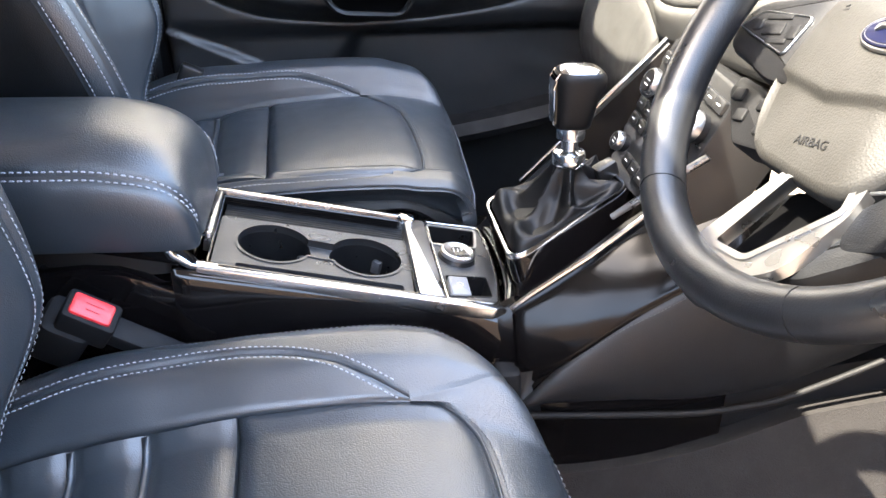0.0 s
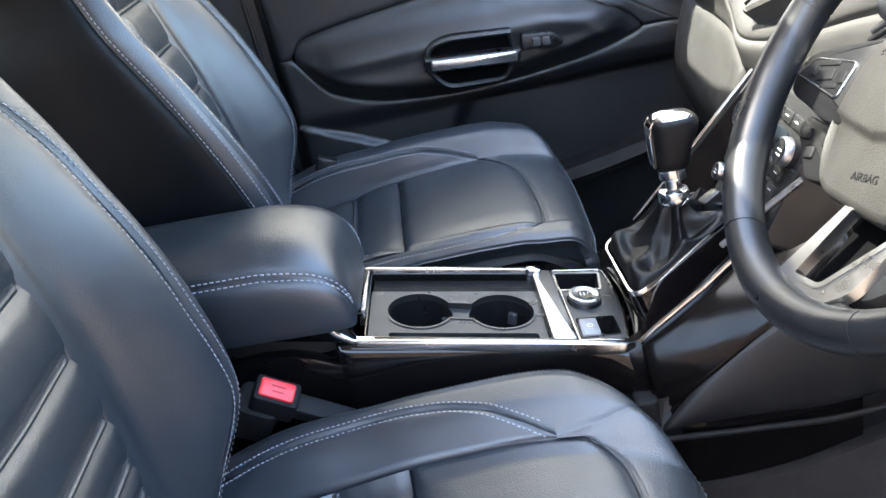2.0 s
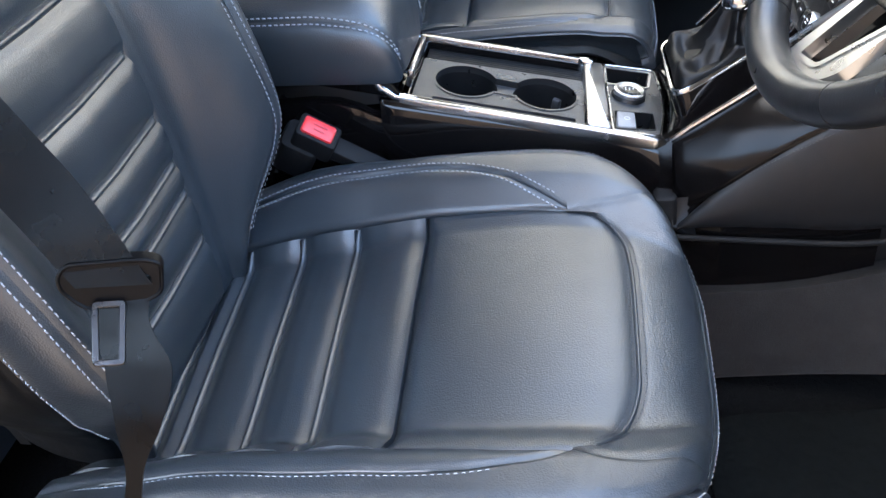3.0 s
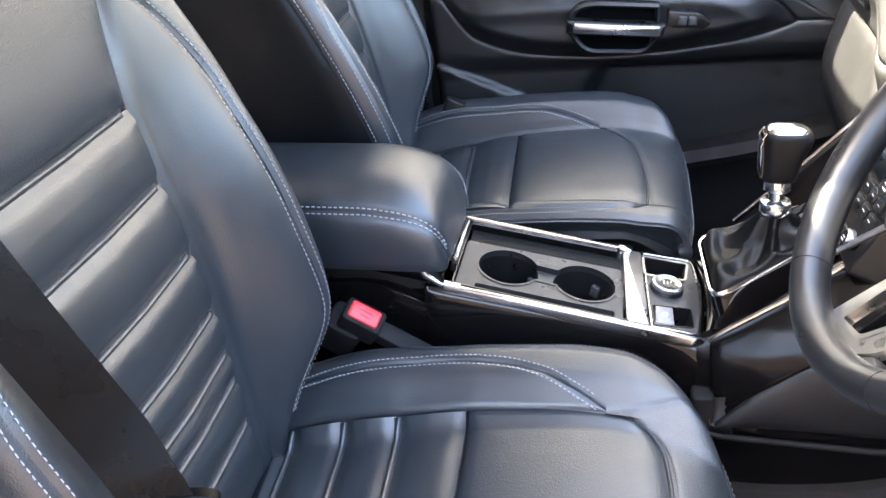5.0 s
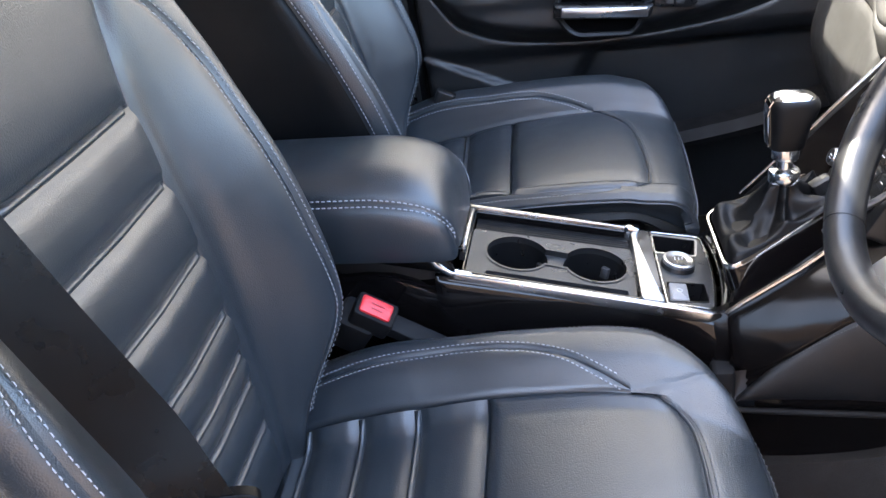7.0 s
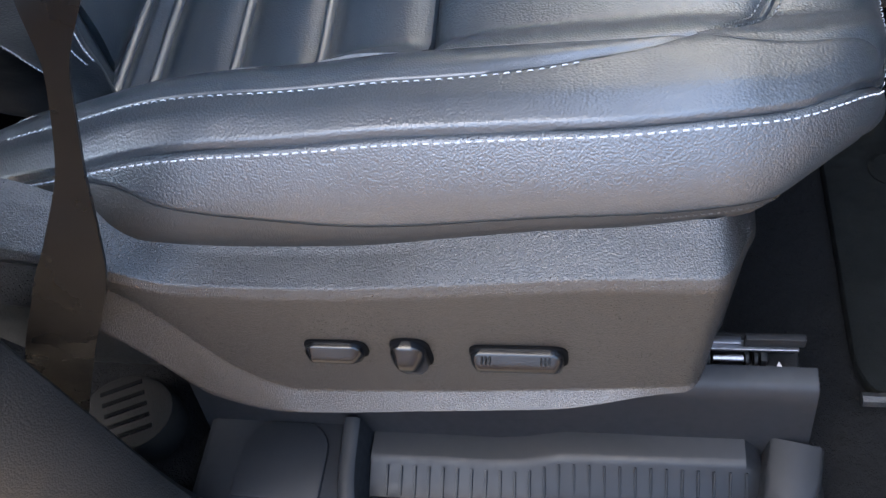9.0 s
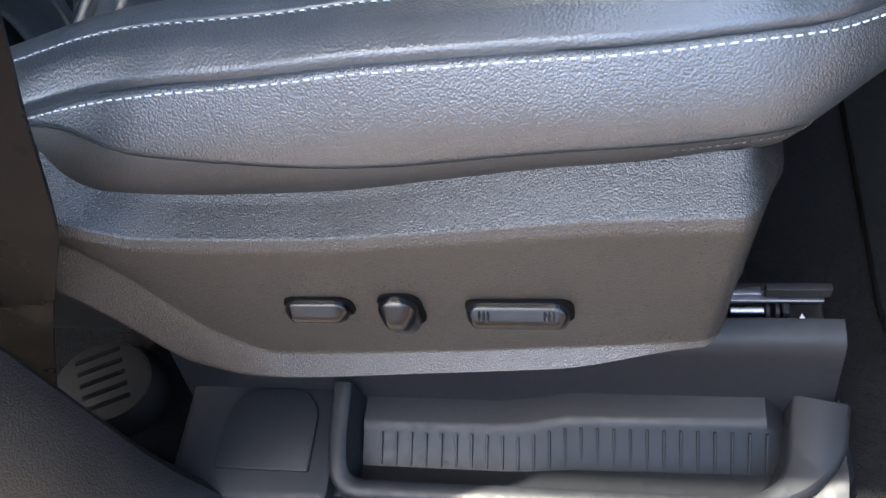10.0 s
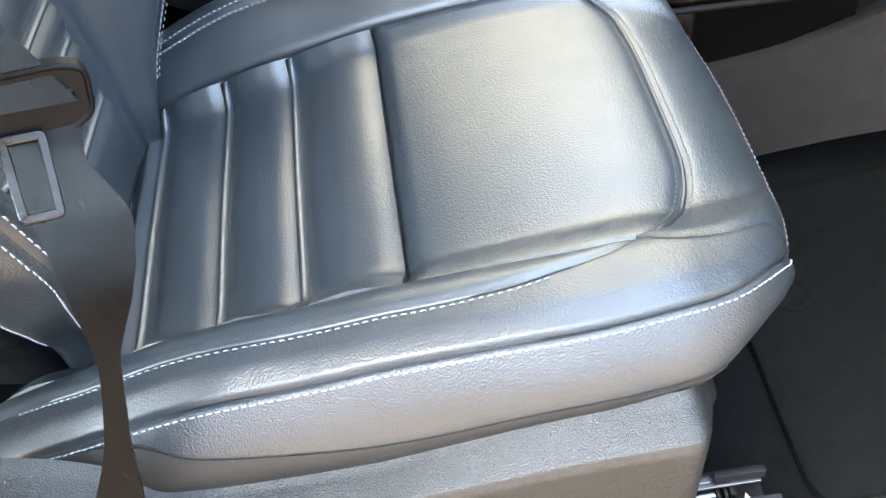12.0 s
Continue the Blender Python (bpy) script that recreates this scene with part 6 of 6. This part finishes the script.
shell("floor", box(-1.5, 1.0, -0.36, 1.20, -0.08, -0.035, 0.01), CARPET, "dark carpeted car floor", "floor")
# unseen roof; front edge set back to x -0.07 to let sun reach the wheel
shell("ceiling", loft([[(x, y, z) for y, z in ((-0.52, 1.17 - d), (-0.40, 1.235 - d), (0.40, 1.27 - d), (1.05, 1.235 - d), (1.17, 1.17 - d), (1.17, 1.20 - d), (1.05, 1.28 - d), (0.40, 1.32 - d), (-0.40, 1.28 - d), (-0.52, 1.20 - d))] for x, d in ((-0.07, 0.0), (-0.4, 0.0), (-0.8, 0.0), (-1.6, 0.06))], smooth_rows=3), HEADLINER, "pale grey headliner", "ceiling")
# three unseen slabs added to keep sun and sky off footwell, carpet and door
shell("shade_slab_side", slab(ring_round([(-0.08, -0.50), (0.05, -0.50), (0.06, -0.20), (-0.08, -0.20)], 0.02, 5), 1.205, 1.235, 0.01), HEADLINER, "pale unseen slab added to shade the driver side", "ceiling")
shell("shade_slab_centre", slab(ring_round([(-0.078, 0.0), (0.055, 0.0), (0.060, 0.217), (-0.078, 0.217)], 0.012, 4), 1.222, 1.262, 0.008), HEADLINER, "pale unseen slab added to shade the tunnel carpet", "ceiling")
shell("shade_slab_front", slab(ring_round([(-0.08, 0.22), (0.05, 0.22), (0.07, 0.56), (0.07, 0.58), (0.07, 0.84), (0.24, 0.88), (0.24, 1.09), (-0.08, 1.09)], 0.03, 5), 1.215, 1.25, 0.01), HEADLINER, "pale unseen slab added to shade the passenger side", "ceiling")
for yy in (1.16, -0.47):
    shell("roof_rail", loft([[(x, yy - 0.09, z), (x, yy - 0.04, z + 0.05), (x, yy + 0.08, z + 0.03), (x, yy + 0.08, z - 0.03), (x, yy, z - 0.05)] for x, z in ((-0.08, 1.21), (0.1, 1.21), (0.28, 1.19))]), HEADLINER, "pale roof side rail", "roof rail")
shell("wall_rear", box(-1.62, -1.55, -0.50, 1.18, -0.05, 0.80, 0.01), PLASTIC_SOFT, "dark rear trim", "wall")
shell("wall_tailgate", box(-1.62, -1.55, -0.50, 1.18, 1.02, 1.25, 0.01), PLASTIC_SOFT, "dark tailgate header", "wall")
shell("wall_bulkhead", box(0.98, 1.05, -0.60, 1.20, -0.08, 0.70, 0.01), CARPET, "dark front bulkhead", "wall")
# far side: B pillar, rear door
bp = loft([[(-0.47 - k, 1.14 + t, z), (-0.365 - k * 0.4, 1.15 + t, z), (-0.352 - k * 0.4, 1.18 + t, z), (-0.352 - k * 0.4, 1.22 + t, z), (-0.47 - k, 1.22 + t, z)] for z, t, k in ((-0.03, 0.02, 0.06), (0.3, 0.0, 0.02), (0.75, 0.0, 0.0), (1.2, -0.03, 0.0))], smooth_rows=3)
shell("b_pillar", bp, PLASTIC_SOFT, "dark moulded door pillar trim", "pillar")
tagged(part("door_seal", tube([(-0.350, 1.155, z) for z in np.linspace(0.0, 1.15, 12)], 0.007, 8), RUBBER), "black rubber door seal", "seal", "", "structure")
tagged(part("door_seal", tube([(-0.385, 1.142, z) for z in np.linspace(0.0, 1.15, 12)], 0.004, 8), PLASTIC_PLAIN), "black rubber door seal", "seal", "", "structure")
shell("wall_rear_door", box(-1.60, -0.46, 1.16, 1.22, -0.05, 0.675, 0.01), PLASTIC_SOFT, "dark rear door lining", "wall")
shell("wall_rear_pillar", box(-1.60, -1.06, 1.16, 1.22, 0.675, 1.20, 0.01), PLASTIC_SOFT, "dark rear pillar lining", "wall")
shell("wall_rear_front", box(-0.93, -0.46, 1.16, 1.22, 0.675, 1.20, 0.01), PLASTIC_SOFT, "dark lining behind the door pillar", "wall")
shell("wall_rear_header", box(-1.06, -0.93, 1.16, 1.22, 0.815, 1.20, 0.01), PLASTIC_SOFT, "dark lining above the rear side window", "wall")
wf = part("rear_window_frame", frame_ring(ring_round([(-1.065, 0.67), (-0.925, 0.67), (-0.925, 0.81), (-1.0, 0.825), (-1.065, 0.80)], 0.025, 6), 0.010, 0.0, 0.03, pose(0, 1.185, 0, 90, 0, 0), 0.004), PLASTIC_PLAIN)
tagged(wf, "black frame of the rear side window", "window frame", "", "structure")
st = loft([[(x, 1.14, z - 0.05), (x, 1.085, z - 0.035), (x, 1.080, z - 0.02), (x, 1.095, z), (x, 1.14, z + 0.004)] for x, z in ((-0.2, 0.150), (0.10, 0.201), (0.26, 0.226), (0.43, 0.262), (0.7, 0.32))], smooth_rows=3)
shell("sill_trim", st, PANEL_DARK, "dark grey sill trim in the passenger footwell", "trim")
# rear bench
bench = thing("rear_bench", "dark rear bench seat behind the front seats", "seat")
part("bench_cushion", box(-1.25, -0.72, -0.40, 1.12, 0.05, 0.30, 0.05), LEATHER_SMOOTH, bench)
part("bench_back", box(-1.42, -1.25, -0.40, 1.12, 0.10, 0.86, 0.05), LEATHER_SMOOTH, bench)
# A pillar and front roof rail on the far side
ap_ = loft([[(x, 1.00, z), (x, 1.06, z + 0.05), (x, 1.20, z + 0.03), (x, 1.20, z - 0.02), (x, 1.10, z - 0.03)] for x, z in ((1.02, 0.70), (0.75, 0.89), (0.50, 1.06), (0.27, 1.19))], smooth_rows=2)
shell("a_pillar", ap_, HEADLINER, "pale windscreen pillar trim", "pillar")
shell("a_pillar_near", tube([(1.0, -0.50, 0.68), (0.75, -0.52, 0.88), (0.50, -0.52, 1.06), (0.28, -0.48, 1.19)], [0.03, 0.028, 0.028, 0.03], 12), HEADLINER, "pale windscreen pillar trim", "pillar")
# door quarter trim by the mirror
qt = slab([(0.43, 0.675), (0.62, 0.66), (0.62, 0.80), (0.47, 0.90), (0.45, 0.90)], 0.0, 0.02, 0.004, pose(0, 1.16, 0, 90, 0, 0))
shell("quarter_trim", qt, PLASTIC_PLAIN, "black mirror corner trim", "trim")

# ---- near sill: tray, cover plate, pillar foot ----
sill = thing("sill_tray", "moulded dark plastic sill tray with ribbed floor", "sill tray")
back_wall = loft([[(x, -0.290, -0.03), (x, -0.272, z - 0.016), (x, -0.268, z - 0.004), (x, -0.262, z), (x, -0.250, z + 0.001), (x, -0.247, -0.03)] for x, z in ((-0.36, 0.052), (-0.20, 0.054), (0.0, 0.056), (0.10, 0.058), (0.142, 0.057))])
part("runner_cover", back_wall, SILL, sill, "scuffed plastic runner cover")
tray_f = lambda x, h: np.stack([x + 0 * h, -0.280 - 0.085 * h + 0 * x, -0.030 + 0.012 * step(0.55, 1.0, h) + 0 * x + 0.028 * step(0.10, 0.16, x) * (1 - step(0.6, 1, h))], -1)
patch("tray_floor", tray_f, -0.235, 0.145, 0.0, 1.0, 60, 24, SILL, sill, (0, -0.3, -0.3), groove=0.002)
lip_pts = [(-0.219, -0.285, 0.008), (-0.219, -0.315, 0.002), (-0.215, -0.350, -0.004), (-0.196, -0.362, -0.008), (0.0, -0.362, -0.008), (0.076, -0.360, -0.008), (0.107, -0.346, -0.008), (0.127, -0.315, -0.006), (0.133, -0.285, -0.003)]
kk = np.linspace(0, 8, 65)
lp = np.stack([curve(np.arange(9), np.array(lip_pts)[:, c])(kk) for c in range(3)], -1)
lip_rings = []
for i, p in enumerate(lp):
    d = lp[min(i + 1, 64)] - lp[max(i - 1, 0)]
    n = np.array((-d[1], d[0])) / math.hypot(d[0], d[1])
    w = 0.0080 + 0.012 * float(step(5.6, 7.2, kk[i]))
    prof = [(-w, -0.034), (-w, -0.001), (-w + 0.001, 0.003), (-w + 0.004, 0.0055), (w - 0.004, 0.0055), (w - 0.001, 0.0035), (w, 0.000), (w + 0.006, -0.034)]
    lip_rings.append([(p[0] + n[0] * o, p[1] + n[1] * o, max(p[2] + h, -0.034)) for o, h in prof])
part("tray_lip", loft(lip_rings), SILL, sill)
ledge = loft([[(x, -0.270, -0.034), (x, -0.270, z), (x, -0.304 + o, z), (x, -0.309 + o, z - 0.001), (x, -0.312 + o, z - 0.004), (x, -0.337 + o, -0.028), (x, -0.337 + o, -0.034)] for x, z, o in ((-0.205, -0.013, 0.0), (-0.10, -0.013, 0.0), (-0.075, -0.010, 0.001), (-0.045, -0.002, 0.004), (0.095, -0.001, 0.006), (0.108, -0.014, 0.010))])
part("tray_step", ledge, SILL, sill)
for i in range(25):
    x = -0.190 + i * 0.0119
    up = float(step(-0.085, -0.04, x))
    part("tray_rib", tube([(x, -0.3135 + 0.005 * up, -0.016 + 0.010 * up), (x, -0.3355 + 0.005 * up, -0.0275)], 0.0011, 6), SILL, sill)
part("cover_base", box(-0.355, -0.222, -0.375, -0.245, -0.035, -0.006, 0.006), SILL, sill)
part("cover_flap", slab(ring_round([(-0.318, -0.352), (-0.240, -0.352), (-0.240, -0.300), (-0.254, -0.285), (-0.302, -0.285), (-0.316, -0.302)], [0.002, 0.002, 0.014, 0.012, 0.012, 0.014], 6), -0.010, -0.003, 0.0012), SILL, sill, "removable cover flap")
part("outer_sill", box(-1.0, 0.9, -0.52, -0.372, -0.12, -0.022, 0.02), SILL, sill, "outer sill")
foot = thing("pillar_foot", "textured black pillar trim beside the door opening", "pillar trim")
part("foot_trim", loft([[(-0.50, -0.36, z), (-0.345 + k, -0.362, z), (-0.330 + k, -0.372, z), (-0.328 + k, -0.39, z), (-0.345 + k, -0.43, z), (-0.36 + k, -0.445, z), (-0.50, -0.445, z)] for z, k in ((-0.06, 0.05), (0.0, 0.02), (0.08, 0.004), (0.3, 0.0), (0.7, -0.03), (1.2, -0.08))], smooth_rows=3), RUBBER, foot)
part("foot_seal", tube([(-0.352, -0.452, -0.05), (-0.372, -0.455, 0.05), (-0.376, -0.455, 0.3), (-0.40, -0.455, 0.7), (-0.45, -0.455, 1.18)], 0.014, 12), PLASTIC_GREY, foot, "grey door seal")
heater = thing("floor_duct", "oval grey plastic floor duct with slots under the seat", "floor duct")
oval = [(-0.435 + 0.046 * math.cos(a), -0.284 + 0.038 * math.sin(a)) for a in np.linspace(0, 2 * math.pi, 41)[:-1]]
part("duct_body", slab(oval, -0.035, 0.002, 0.006), DUCT, heater)
for i in range(5):
    part("duct_slot", box(-0.020, 0.020, -0.0022, 0.0022, 0.0, 0.0028, 0.0005, pose(-0.447 + i * 0.006, -0.262 - i * 0.0105, 0.0, 0, 0, 24)), RECESS_SHADE, heater)

# ---- footwell ----
mat_ob = part("floor_mat", slab(ring_round([(0.19, -0.24), (0.75, -0.24), (0.75, 0.20), (0.19, 0.16)], 0.05, 6), -0.034, -0.022, 0.004), MAT)
tagged(mat_ob, "dark carpet floor mat in the driver footwell", "floor mat")
part("mat_edge", tube([(0.19, -0.235, -0.022), (0.30, -0.236, -0.021), (0.5, -0.236, -0.021), (0.74, -0.236, -0.021)], 0.006, 8), RUBBER, mat_ob)
part("mat_fixing", lathe([(0.020, -0.0225), (0.020, -0.0200), (0.016, -0.0185), (0.013, -0.0200), (0, -0.0200)], 28, pose(0.249, 0.005, 0)), MAT, mat_ob, "round dark mat fixing")

# ---- outside ----
gm = bpy.data.meshes.new("ground")
gm.from_pydata([(-400, -400, -0.55), (400, -400, -0.55), (400, 400, -0.55), (-400, 400, -0.55)], [], [(0, 1, 2, 3)])
gm.materials.append(PAVING)
tagged(new("ground", gm), "dark worn tarmac outside the car", "ground", "", "structure")

# unseen cream wall, added so the seat leather reflects pale light, not blue sky
CREAM_REFLECTOR = material("cream_reflector", (0.80, 0.72, 0.60), 0.9, bump=[("noise", 30, 0.01)], vary=0.06, vary_scale=1.5)
tagged(part("reflector_wall_far", box(-14, 14, 3.6, 3.9, -0.6, 4.6, 0.02), CREAM_REFLECTOR), "unseen cream wall added to reflect pale light into the car", "wall", "", "structure")
# unseen wall, added to cut off low sky and throw brown onto seat sides
BROWN_REFLECTOR = material("brown_reflector", (0.44, 0.30, 0.21), 0.9, bump=[("noise", 30, 0.01)], vary=0.25, vary_scale=6)
tagged(part("reflector_wall_near", box(-14, 14, -4.4, -4.1, -0.6, 2.1, 0.02), BROWN_REFLECTOR), "unseen brown wall added to block low sky and reflect warm light", "wall", "", "structure")
